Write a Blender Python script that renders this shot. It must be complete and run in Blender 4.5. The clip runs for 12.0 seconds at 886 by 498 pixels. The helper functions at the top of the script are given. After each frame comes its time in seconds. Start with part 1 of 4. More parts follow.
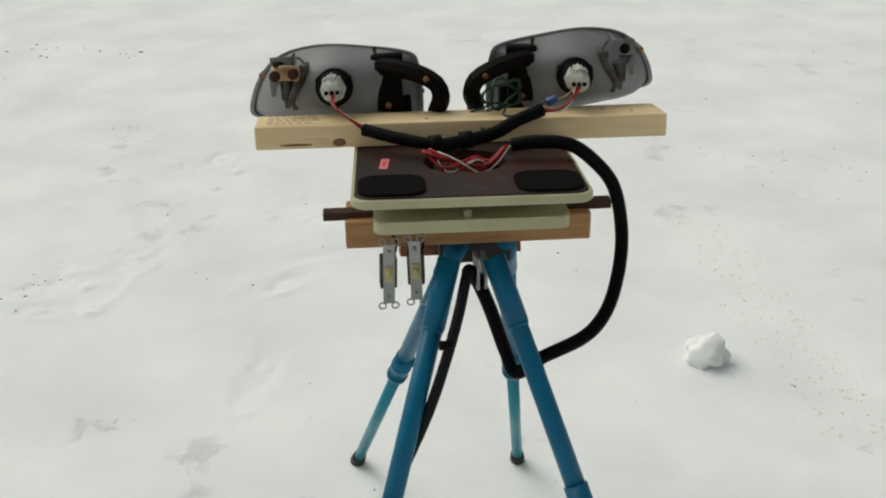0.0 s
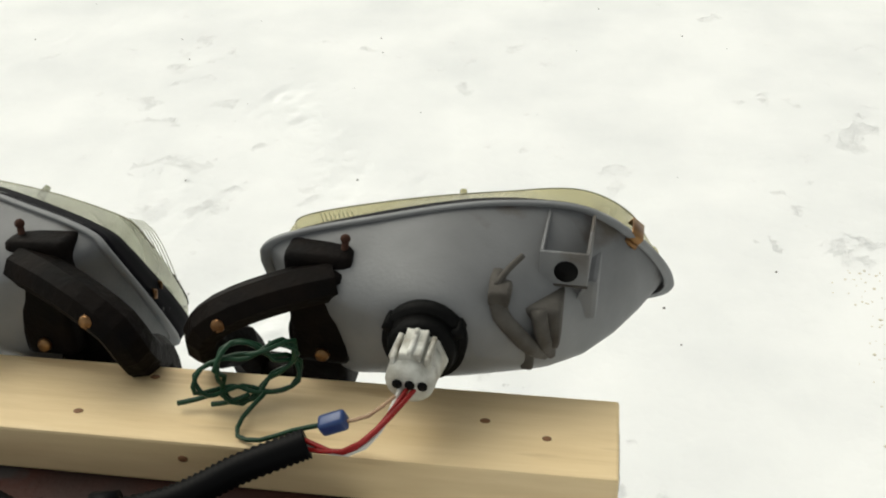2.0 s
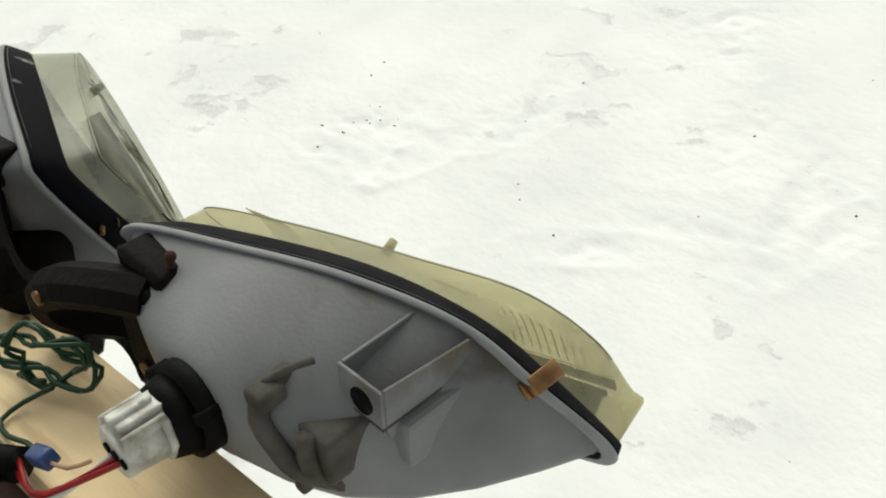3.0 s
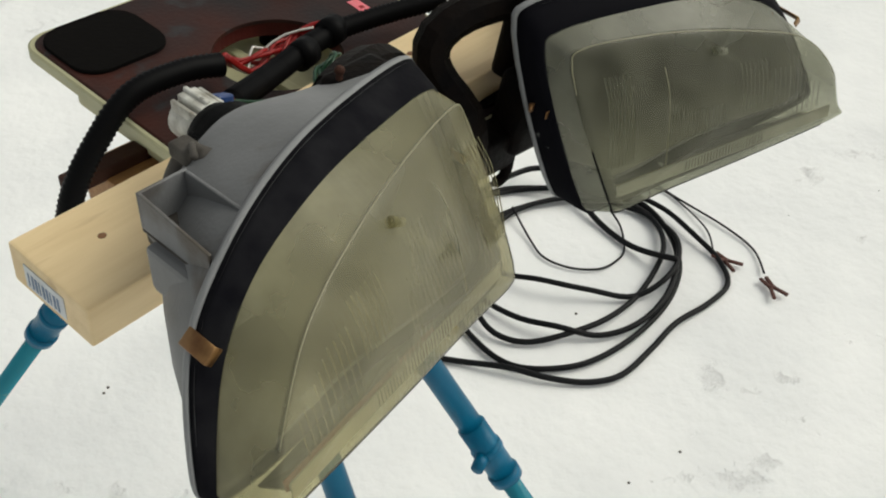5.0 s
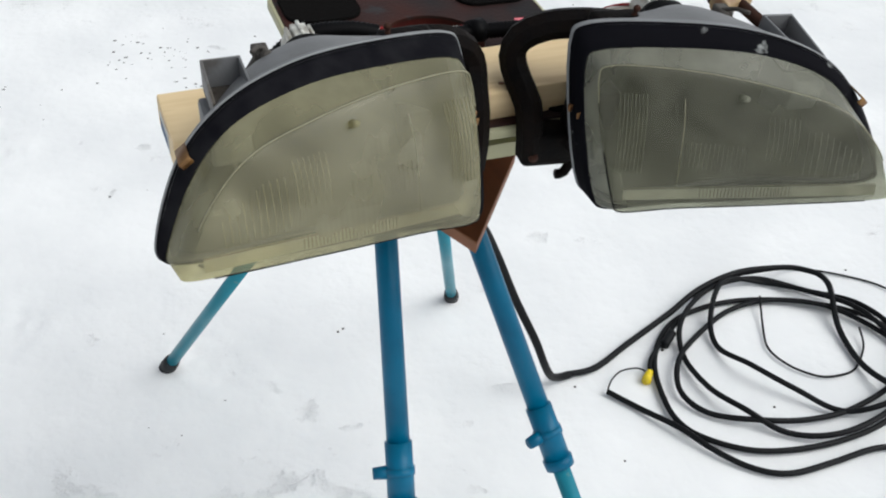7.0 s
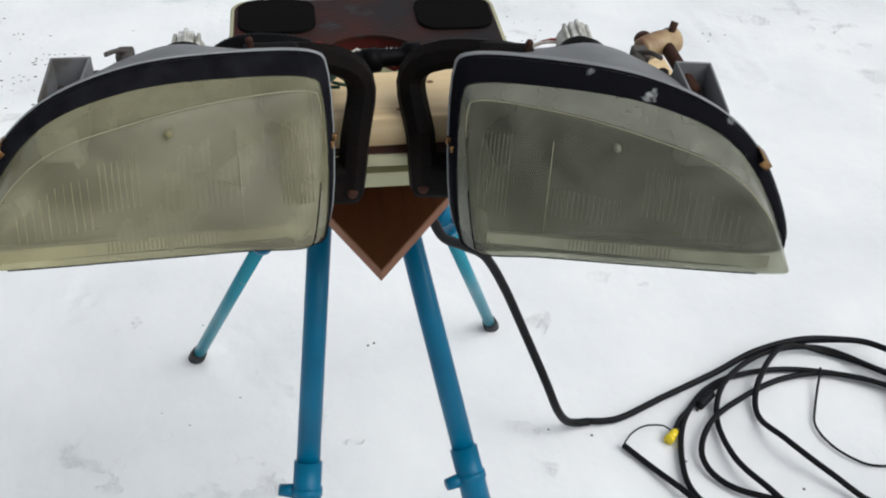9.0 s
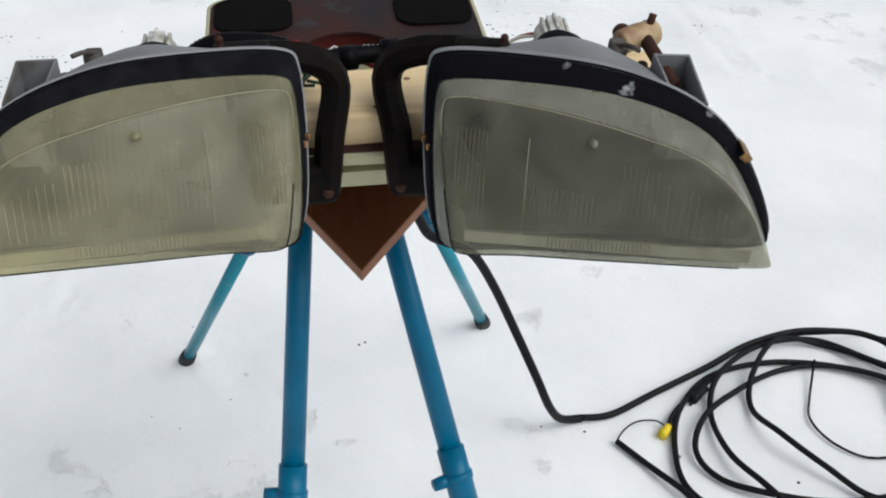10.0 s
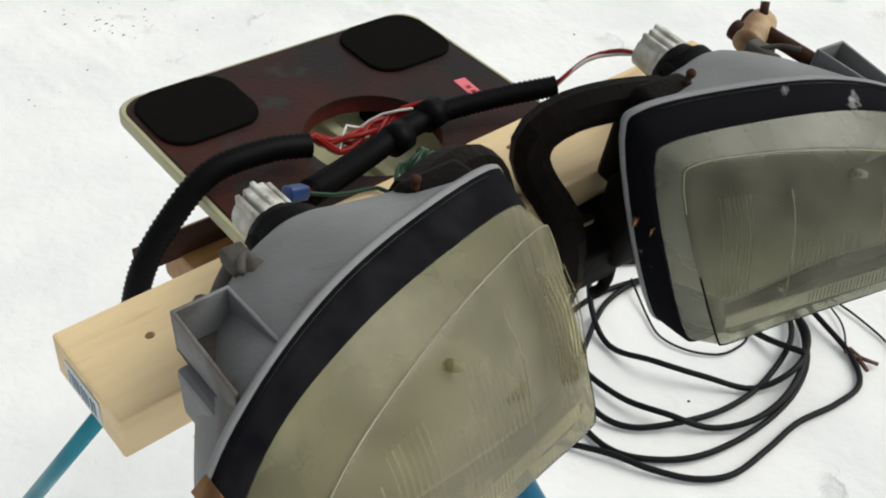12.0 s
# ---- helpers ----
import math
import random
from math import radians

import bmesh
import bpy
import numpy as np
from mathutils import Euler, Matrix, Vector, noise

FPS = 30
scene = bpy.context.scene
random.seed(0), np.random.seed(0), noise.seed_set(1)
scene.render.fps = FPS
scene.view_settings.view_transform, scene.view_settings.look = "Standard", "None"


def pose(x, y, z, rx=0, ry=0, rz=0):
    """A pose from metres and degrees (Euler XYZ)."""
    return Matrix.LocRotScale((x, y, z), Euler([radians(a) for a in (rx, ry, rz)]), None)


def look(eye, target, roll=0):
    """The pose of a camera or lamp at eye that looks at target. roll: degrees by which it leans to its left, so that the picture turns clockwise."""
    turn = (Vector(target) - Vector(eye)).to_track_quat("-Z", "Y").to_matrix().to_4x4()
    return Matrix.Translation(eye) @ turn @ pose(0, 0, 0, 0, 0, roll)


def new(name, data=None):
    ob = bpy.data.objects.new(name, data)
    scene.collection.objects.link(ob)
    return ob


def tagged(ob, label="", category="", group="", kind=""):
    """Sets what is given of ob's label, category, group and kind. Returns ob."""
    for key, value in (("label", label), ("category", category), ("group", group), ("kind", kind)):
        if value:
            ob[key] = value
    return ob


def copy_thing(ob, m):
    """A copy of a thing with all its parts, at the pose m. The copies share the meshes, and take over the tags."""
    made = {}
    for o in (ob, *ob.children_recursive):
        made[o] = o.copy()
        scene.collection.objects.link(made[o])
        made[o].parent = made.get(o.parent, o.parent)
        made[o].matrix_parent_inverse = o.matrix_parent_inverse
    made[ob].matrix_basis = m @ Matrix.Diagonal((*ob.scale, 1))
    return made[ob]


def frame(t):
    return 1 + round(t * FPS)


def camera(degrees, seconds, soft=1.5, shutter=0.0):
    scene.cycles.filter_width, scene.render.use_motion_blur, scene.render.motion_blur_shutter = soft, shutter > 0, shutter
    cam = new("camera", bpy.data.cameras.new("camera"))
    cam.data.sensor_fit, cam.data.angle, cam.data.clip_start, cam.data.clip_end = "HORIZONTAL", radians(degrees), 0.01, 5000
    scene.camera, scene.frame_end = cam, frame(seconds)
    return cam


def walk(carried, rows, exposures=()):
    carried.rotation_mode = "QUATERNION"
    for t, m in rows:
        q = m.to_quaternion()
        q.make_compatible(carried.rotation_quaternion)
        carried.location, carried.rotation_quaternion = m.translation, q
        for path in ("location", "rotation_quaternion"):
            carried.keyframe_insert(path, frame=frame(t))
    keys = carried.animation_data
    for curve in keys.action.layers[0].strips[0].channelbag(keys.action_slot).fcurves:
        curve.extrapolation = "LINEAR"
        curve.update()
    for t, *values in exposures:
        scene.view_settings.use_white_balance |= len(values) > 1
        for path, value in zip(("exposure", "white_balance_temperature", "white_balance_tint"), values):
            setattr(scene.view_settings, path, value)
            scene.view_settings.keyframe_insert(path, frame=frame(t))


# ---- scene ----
cam = camera(46.3, 12.0, soft=2.0)
PATH = [
    (0, (-0.172, -1.656, 1.556), (-0.032, 0.14, 0.688), -0.8),
    (0.5, (-0.094, -1.331, 1.581), (0.072, 0.457, 0.7), -1.7),
    (1, (0.038, -0.99, 1.59), (0.128, 0.774, 0.651), 0.1),
    (1.5, (0.136, -0.725, 1.582), (0.168, 0.953, 0.494), -2.1),
    (2, (0.311, -0.541, 1.53), (0.009, 1.088, 0.41), -2.7),
    (2.5, (0.547, -0.391, 1.521), (-0.264, 1.001, 0.336), -2.9),
    (3, (0.604, -0.156, 1.508), (-0.502, 0.94, 0.253), -3.9),
    (3.2, (0.627, -0.053, 1.51), (-0.58, 0.874, 0.213), -5.7),
    (4.8, (0.59, 0.48, 1.477), (-0.777, -0.307, 0.247), -0.0),
    (5, (0.576, 0.544, 1.476), (-0.634, -0.419, 0.207), 2.9),
    (5.5, (0.587, 0.615, 1.49), (-0.5, -0.5, 0.234), 3.8),
    (6, (0.518, 0.704, 1.477), (-0.363, -0.642, 0.289), 5.1),
    (6.5, (0.446, 0.865, 1.499), (-0.302, -0.581, 0.337), 6.2),
    (6.7, (0.457, 0.917, 1.509), (-0.261, -0.544, 0.347), 4.4),
    (8.3, (0.137, 1.006, 1.509), (-0.159, -0.612, 0.371), 2.8),
    (8.5, (0.125, 1.005, 1.507), (-0.156, -0.616, 0.37), 2.5),
    (9, (0.101, 1.014, 1.509), (-0.198, -0.601, 0.368), 2.1),
    (9.5, (0.08, 1.008, 1.501), (-0.217, -0.604, 0.355), 1.0),
    (10, (0.077, 1.003, 1.503), (-0.222, -0.607, 0.356), 1.2),
    (10.5, (0.121, 0.971, 1.511), (-0.255, -0.606, 0.34), 3.1),
    (11, (0.308, 0.852, 1.504), (-0.251, -0.664, 0.325), 1.9),
    (11.5, (0.432, 0.707, 1.491), (-0.316, -0.688, 0.269), 1.1),
    (12, (0.478, 0.501, 1.478), (-0.585, -0.668, 0.251), 2.1),
]
EXPOSURES = [(0, -0.42, 6800, 2), (0.5, -0.36, 6850, 1), (1.5, -0.05, 6950, 3), (2.5, 0.06, 7000, 3), (3.2, 0.03, 6950, 1), (4.8, -0.17, 6950, 4), (5.5, -0.12, 6680, 3), (6.5, 0.02, 6350, 7), (8.5, -0.09, 6250, 8), (10.5, -0.09, 6250, 8), (11.2, 0.0, 6350, 8), (12, 0.02, 6650, 6)]
walk(cam, [(t, look(eye, target, roll)) for t, eye, target, roll in PATH], EXPOSURES)

# ---- world, light, exposure ----
world = bpy.data.worlds.new("overcast_sky")
scene.world = world
world.use_nodes = True
_n = world.node_tree.nodes
_sky = _n.new("ShaderNodeTexSky")
_sky.sky_type = "NISHITA"
_sky.sun_disc = False
_sky.sun_elevation = radians(50)
_sky.sun_rotation = radians(-54)
_sky.air_density, _sky.dust_density, _sky.ozone_density = 1.0, 4.0, 1.0
_hsv = _n.new("ShaderNodeHueSaturation")
_hsv.inputs["Saturation"].default_value = 0.22
world.node_tree.links.new(_sky.outputs[0], _hsv.inputs["Color"])
world.node_tree.links.new(_hsv.outputs[0], _n["Background"].inputs[0])
_n["Background"].inputs[1].default_value = 0.15

sun_data = bpy.data.lights.new("overcast_sun", "SUN")
sun_data.energy, sun_data.angle, sun_data.color = 0.8, radians(60), (1.0, 0.98, 0.94)
sun = new("overcast_sun", sun_data)
sun.matrix_world = look((-1.9, 1.4, 2.9), (0, 0, 0))


# ---- materials ----
def mat(name, base, rough=0.6, metal=0.0, other=None, scale=30.0, amount=0.5, bump=0.0, bump_scale=200.0, stretch=(1, 1, 1), trans=0.0, spec=0.5, stain=None, stain_scale=8.0, stain_at=0.58, relief=0.002):
    m = bpy.data.materials.new(name)
    m.use_nodes = True
    t = m.node_tree
    b = t.nodes["Principled BSDF"]
    b.inputs["Roughness"].default_value = rough
    b.inputs["Metallic"].default_value = metal
    b.inputs["Transmission Weight"].default_value = trans
    b.inputs["Specular IOR Level"].default_value = spec
    co = t.nodes.new("ShaderNodeTexCoord")
    mp = t.nodes.new("ShaderNodeMapping")
    mp.inputs["Scale"].default_value = stretch
    t.links.new(co.outputs["Object"], mp.inputs["Vector"])
    n1 = t.nodes.new("ShaderNodeTexNoise")
    n1.inputs["Scale"].default_value, n1.inputs["Detail"].default_value = scale, 6
    t.links.new(mp.outputs[0], n1.inputs["Vector"])
    mx = t.nodes.new("ShaderNodeMix")
    mx.data_type = "RGBA"
    rp = t.nodes.new("ShaderNodeMapRange")
    rp.inputs[1].default_value, rp.inputs[2].default_value = 0.35, 0.7
    rp.inputs[4].default_value = amount
    t.links.new(n1.outputs["Fac"], rp.inputs[0])
    t.links.new(rp.outputs[0], mx.inputs[0])
    o = other or [c * 0.7 for c in base]
    mx.inputs[6].default_value, mx.inputs[7].default_value = (*base, 1), (*o, 1)
    col = mx.outputs[2]
    if stain:
        n2 = t.nodes.new("ShaderNodeTexNoise")
        n2.inputs["Scale"].default_value, n2.inputs["Detail"].default_value = stain_scale, 8
        t.links.new(mp.outputs[0], n2.inputs["Vector"])
        r2 = t.nodes.new("ShaderNodeMapRange")
        r2.inputs[1].default_value, r2.inputs[2].default_value = stain_at, stain_at + 0.08
        t.links.new(n2.outputs["Fac"], r2.inputs[0])
        m2 = t.nodes.new("ShaderNodeMix")
        m2.data_type = "RGBA"
        t.links.new(r2.outputs[0], m2.inputs[0])
        t.links.new(col, m2.inputs[6])
        m2.inputs[7].default_value = (*stain, 1)
        col = m2.outputs[2]
    t.links.new(col, b.inputs["Base Color"])
    if bump:
        nb = t.nodes.new("ShaderNodeTexNoise")
        nb.inputs["Scale"].default_value, nb.inputs["Detail"].default_value = bump_scale, 7
        t.links.new(mp.outputs[0], nb.inputs["Vector"])
        bp = t.nodes.new("ShaderNodeBump")
        bp.inputs["Strength"].default_value, bp.inputs["Distance"].default_value = bump, relief
        t.links.new(nb.outputs["Fac"], bp.inputs["Height"])
        t.links.new(bp.outputs[0], b.inputs["Normal"])
    return m


M = {}
def snow_material():
    """Trodden snow: soft mottling, fine grain, and small crumbly pits whose bottoms are coloured grey for dirt and
    shade.
    """
    m = mat("snow", (0.87, 0.875, 0.87), 0.85, other=(0.755, 0.765, 0.77), scale=2.4, amount=0.9, bump=0.5, bump_scale=34, relief=0.006, spec=0.15)
    t = m.node_tree
    b = t.nodes["Principled BSDF"]
    old_col, old_nor = b.inputs["Base Color"].links[0].from_socket, b.inputs["Normal"].links[0].from_node
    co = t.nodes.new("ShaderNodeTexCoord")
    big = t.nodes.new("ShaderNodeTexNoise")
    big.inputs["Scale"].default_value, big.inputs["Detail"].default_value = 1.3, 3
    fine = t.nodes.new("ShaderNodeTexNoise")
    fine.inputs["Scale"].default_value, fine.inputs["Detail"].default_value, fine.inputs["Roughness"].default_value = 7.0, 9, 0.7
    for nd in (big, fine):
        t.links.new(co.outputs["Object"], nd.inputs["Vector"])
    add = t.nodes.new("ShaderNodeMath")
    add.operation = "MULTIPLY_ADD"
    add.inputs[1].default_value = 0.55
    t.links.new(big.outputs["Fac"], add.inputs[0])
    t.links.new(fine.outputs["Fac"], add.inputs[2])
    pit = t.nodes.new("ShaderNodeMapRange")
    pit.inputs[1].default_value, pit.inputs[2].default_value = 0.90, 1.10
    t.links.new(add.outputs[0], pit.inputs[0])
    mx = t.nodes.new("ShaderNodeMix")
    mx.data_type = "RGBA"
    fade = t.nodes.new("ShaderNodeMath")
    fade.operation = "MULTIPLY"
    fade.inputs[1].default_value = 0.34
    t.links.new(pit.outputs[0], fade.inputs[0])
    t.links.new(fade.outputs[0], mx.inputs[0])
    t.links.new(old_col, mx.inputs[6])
    # grey in the pit bottoms: dirt tint and small shadows, put into the colour
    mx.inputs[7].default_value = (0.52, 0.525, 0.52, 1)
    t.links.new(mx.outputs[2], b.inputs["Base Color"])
    bp = t.nodes.new("ShaderNodeBump")
    bp.invert = True
    bp.inputs["Strength"].default_value, bp.inputs["Distance"].default_value = 0.5, 0.020
    t.links.new(pit.outputs[0], bp.inputs["Height"])
    t.links.new(old_nor.outputs[0], bp.inputs["Normal"])
    t.links.new(bp.outputs[0], b.inputs["Normal"])
    return m


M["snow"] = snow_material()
M["sand"] = mat("sandy_grit", (0.70, 0.65, 0.53), 0.9, scale=40)
M["pine"] = mat("pine", (0.76, 0.59, 0.345), 0.6, other=(0.60, 0.43, 0.22), scale=9, amount=0.55, bump=0.15, bump_scale=60, stretch=(1.0, 9, 9), stain=(0.58, 0.42, 0.23), stain_scale=5, stain_at=0.60)
M["pine_knot"] = mat("pine_knot", (0.20, 0.09, 0.035), 0.6, scale=60)
M["old_wood"] = mat("old_wood", (0.40, 0.21, 0.080), 0.6, other=(0.26, 0.12, 0.045), scale=14, amount=0.8, bump=0.2, bump_scale=80, stretch=(1, 12, 12))
M["dark_wood"] = mat("dark_wood", (0.050, 0.021, 0.014), 0.7, scale=40, bump=0.3, spec=0.2)
M["laminate"] = mat("laminate", (0.080, 0.022, 0.006), 0.45, other=(0.050, 0.013, 0.004), scale=14, amount=0.6, stretch=(8, 1, 8), spec=0.3)
# paler brown for the board's sides: the lit edge, put into the colour
M["laminate_lit_edge"] = mat("laminate_lit_edge", (0.22, 0.085, 0.035), 0.6, scale=60)
M["housing"] = mat("grey_plastic", (0.205, 0.208, 0.212), 0.55, other=(0.105, 0.107, 0.11), scale=9, amount=0.85, bump=0.2, bump_scale=300, spec=0.3, stain=(0.085, 0.073, 0.060), stain_scale=11, stain_at=0.60)
M["rim"] = mat("rim_plastic", (0.225, 0.23, 0.235), 0.65, scale=25, amount=0.5, bump=0.1, spec=0.35)
M["gasket"] = mat("black_gasket", (0.004, 0.004, 0.006), 0.75, other=(0.012, 0.012, 0.014), scale=40, amount=0.9, bump=0.2, spec=0.05)
M["chipped"] = mat("chipped_gasket", (0.004, 0.004, 0.006), 0.75, scale=60, spec=0.05, stain=(0.30, 0.31, 0.30), stain_scale=38, stain_at=0.66)
M["black"] = mat("black_steel", (0.0035, 0.0032, 0.0032), 0.6, other=(0.009, 0.006, 0.0045), scale=40, amount=0.8, bump=0.5, spec=0.05)
M["boot"] = mat("rubber_boot", (0.004, 0.004, 0.004), 0.6, scale=60, bump=0.3, spec=0.07)
M["loom"] = mat("loom_plastic", (0.003, 0.003, 0.0035), 0.5, scale=80, spec=0.07)
M["cable"] = mat("cable_rubber", (0.006, 0.0065, 0.0075), 0.5, scale=60, spec=0.15, stain=(0.035, 0.035, 0.035), stain_scale=60, stain_at=0.68)
M["connector"] = mat("white_connector", (0.66, 0.66, 0.61), 0.4, other=(0.20, 0.18, 0.14), scale=60, amount=0.95, stain=(0.07, 0.06, 0.05), stain_scale=70, stain_at=0.66)
M["red"] = mat("red_wire", (0.26, 0.008, 0.008), 0.4, scale=60, spec=0.3)
M["white_wire"] = mat("white_wire", (0.62, 0.60, 0.56), 0.45, scale=60)
M["tan_wire"] = mat("tan_wire", (0.40, 0.25, 0.15), 0.45, scale=60)
M["green"] = mat("green_wire", (0.005, 0.040, 0.016), 0.4, scale=60, spec=0.3)
M["blue"] = mat("blue_plastic", (0.015, 0.045, 0.16), 0.35, scale=60)
M["leg"] = mat("blue_paint", (0.001, 0.125, 0.235), 0.32, other=(0.001, 0.085, 0.170), scale=14, amount=0.8, bump=0.05, spec=0.22, stain=(0.06, 0.15, 0.17), stain_scale=40, stain_at=0.72)
M["leg_low"] = mat("pale_blue_tube", (0.020, 0.235, 0.31), 0.3, other=(0.020, 0.19, 0.26), scale=18, amount=0.7, spec=0.22, stain=(0.17, 0.27, 0.25), stain_scale=40, stain_at=0.66)
M["foot"] = mat("rubber_foot", (0.012, 0.014, 0.016), 0.7, scale=60)
M["cream"] = mat("cream_plastic", (0.43, 0.42, 0.27), 0.5, other=(0.34, 0.32, 0.19), scale=14, amount=0.6, bump=0.05, spec=0.3, stain=(0.20, 0.18, 0.10), stain_scale=25, stain_at=0.68)
M["rust"] = mat("rusty_steel", (0.014, 0.012, 0.0125), 0.6, other=(0.048, 0.012, 0.007), scale=9, amount=1.0, bump=0.3, spec=0.2, stain=(0.030, 0.026, 0.027), stain_scale=24, stain_at=0.60)
M["pad"] = mat("black_felt_pad", (0.005, 0.0045, 0.0042), 0.95, scale=120, bump=0.4, spec=0.05)
M["pink"] = mat("pink_sticker", (0.75, 0.13, 0.17), 0.6, other=(0.65, 0.22, 0.24), scale=90, amount=0.8)
M["ink"] = mat("faint_ink", (0.36, 0.27, 0.17), 0.7, scale=90)
M["steel"] = mat("dull_steel", (0.34, 0.34, 0.33), 0.38, metal=0.7, scale=60, stain=(0.16, 0.10, 0.06), stain_scale=60, stain_at=0.64)
M["brass"] = mat("brass_clip", (0.30, 0.17, 0.07), 0.38, metal=0.8, other=(0.10, 0.04, 0.018), scale=60, amount=0.9)
M["rusty"] = mat("rusty_screw", (0.045, 0.018, 0.011), 0.8, scale=90, bump=0.4, spec=0.2)
M["mechanism"] = mat("dirty_mechanism", (0.095, 0.088, 0.079), 0.75, other=(0.028, 0.022, 0.017), scale=34, amount=0.9, bump=0.4, spec=0.2)
M["amber"] = mat("ivory_plastic", (0.42, 0.31, 0.16), 0.5, other=(0.16, 0.055, 0.025), scale=45, amount=0.9)
M["ivory"] = mat("ivory_switch", (0.50, 0.42, 0.20), 0.45, scale=60)
M["paper"] = mat("paper_label", (0.62, 0.64, 0.66), 0.7, scale=60)
M["paper_blue"] = mat("label_print", (0.16, 0.22, 0.32), 0.7, scale=60)
M["yellow"] = mat("yellow_connector", (0.80, 0.60, 0.01), 0.4, scale=60)
M["reflector"] = mat("dull_reflector", (0.10, 0.098, 0.075), 0.32, metal=0.5, other=(0.030, 0.029, 0.019), scale=13, amount=0.95)
M["reddish"] = mat("reddish_strip", (0.36, 0.16, 0.11), 0.6, other=(0.20, 0.16, 0.10), scale=25, amount=0.9)
M["dark_red"] = mat("dark_red_rim", (0.075, 0.010, 0.008), 0.6, other=(0.03, 0.008, 0.007), scale=30, spec=0.2)
M["copper"] = mat("rusty_clamp", (0.085, 0.030, 0.022), 0.6, metal=0.3, scale=70, bump=0.3)
M["dirt"] = mat("dark_grit", (0.07, 0.06, 0.05), 0.9, scale=40)


def lens_material(name, tint, haze, clear, flutes=0.16):
    """Weathered moulded lens: a clear tinted body under a patchy milky haze, fluted in upright bands."""
    m = mat(name, [c * 1.6 for c in haze], 0.20, other=[c * 0.68 for c in haze], scale=6, amount=1.0, spec=0.5)
    t = m.node_tree
    b, out = t.nodes["Principled BSDF"], t.nodes["Material Output"]
    co = t.nodes.new("ShaderNodeTexCoord")
    wv = t.nodes.new("ShaderNodeTexWave")
    wv.wave_type, wv.bands_direction = "BANDS", "X"
    wv.inputs["Scale"].default_value, wv.inputs["Distortion"].default_value = 60, 0.0
    t.links.new(co.outputs["Object"], wv.inputs["Vector"])
    bp = t.nodes.new("ShaderNodeBump")
    bp.inputs["Strength"].default_value, bp.inputs["Distance"].default_value = flutes, 0.0012
    t.links.new(wv.outputs["Fac"], bp.inputs["Height"])
    t.links.new(bp.outputs[0], b.inputs["Normal"])
    see = t.nodes.new("ShaderNodeBsdfTransparent")
    see.inputs["Color"].default_value = (*tint, 1)
    nz = t.nodes.new("ShaderNodeTexNoise")
    nz.inputs["Scale"].default_value, nz.inputs["Detail"].default_value = 8, 7
    t.links.new(co.outputs["Object"], nz.inputs["Vector"])
    rg = t.nodes.new("ShaderNodeMapRange")
    rg.inputs[1].default_value, rg.inputs[2].default_value = 0.37, 0.64
    rg.inputs[3].default_value, rg.inputs[4].default_value = clear + 0.10, clear - 0.26
    t.links.new(nz.outputs["Fac"], rg.inputs[0])
    mx = t.nodes.new("ShaderNodeMixShader")
    t.links.new(rg.outputs[0], mx.inputs[0])
    t.links.new(b.outputs[0], mx.inputs[1])
    t.links.new(see.outputs[0], mx.inputs[2])
    t.links.new(mx.outputs[0], out.inputs["Surface"])
    return m


M["lens_yellow"] = lens_material("yellowed_lens", (0.84, 0.81, 0.62), (0.290, 0.274, 0.178), 0.68)
M["lens_grey"] = lens_material("hazy_lens", (0.82, 0.83, 0.74), (0.182, 0.181, 0.130), 0.78)
M["bevel_yellow"] = lens_material("yellowed_bevel", (0.84, 0.81, 0.60), (0.285, 0.268, 0.165), 0.60, 0.05)
M["bevel_grey"] = lens_material("hazy_bevel", (0.84, 0.85, 0.74), (0.255, 0.255, 0.200), 0.60, 0.05)
M["lens_edge"] = mat("lens_crease", (0.29, 0.275, 0.18), 0.28, other=(0.16, 0.15, 0.09), scale=16, amount=0.8)
M["frost"] = mat("frosted_lens", (0.42, 0.41, 0.34), 0.35, other=(0.27, 0.255, 0.19), scale=30, amount=0.8)



# ---- building helpers ----
def part(name, bm, material, parent=None, label="", smooth=True):
    me = bpy.data.meshes.new(name)
    bmesh.ops.recalc_face_normals(bm, faces=bm.faces)
    bm.to_mesh(me)
    bm.free()
    for p in me.polygons:
        p.use_smooth = smooth
    for mm in (material if isinstance(material, (list, tuple)) else [material]):
        me.materials.append(mm)
    ob = new(name, me)
    ob.parent = parent
    if label:
        tagged(ob, label)
    return ob


def empty(name, m, label, category, group=""):
    ob = new(name)
    ob.empty_display_size = 0.05
    ob.matrix_world = m
    return tagged(ob, label, category, group)


def box(bm, x0, x1, y0, y1, z0, z1, bevel=0.0, segs=2, m=None):
    r = bmesh.ops.create_cube(bm, size=1)
    vs = r["verts"]
    bmesh.ops.scale(bm, vec=(x1 - x0, y1 - y0, z1 - z0), verts=vs)
    bmesh.ops.translate(bm, vec=((x0 + x1) / 2, (y0 + y1) / 2, (z0 + z1) / 2), verts=vs)
    if bevel:
        es = list({e for v in vs for e in v.link_edges})
        out = bmesh.ops.bevel(bm, geom=es, offset=bevel, segments=segs, affect="EDGES", profile=0.6)
        vs = list({v for f in out["faces"] for v in f.verts} | {v for v in vs if v.is_valid})
    if m is not None:
        bmesh.ops.transform(bm, matrix=m, verts=vs)
    return vs


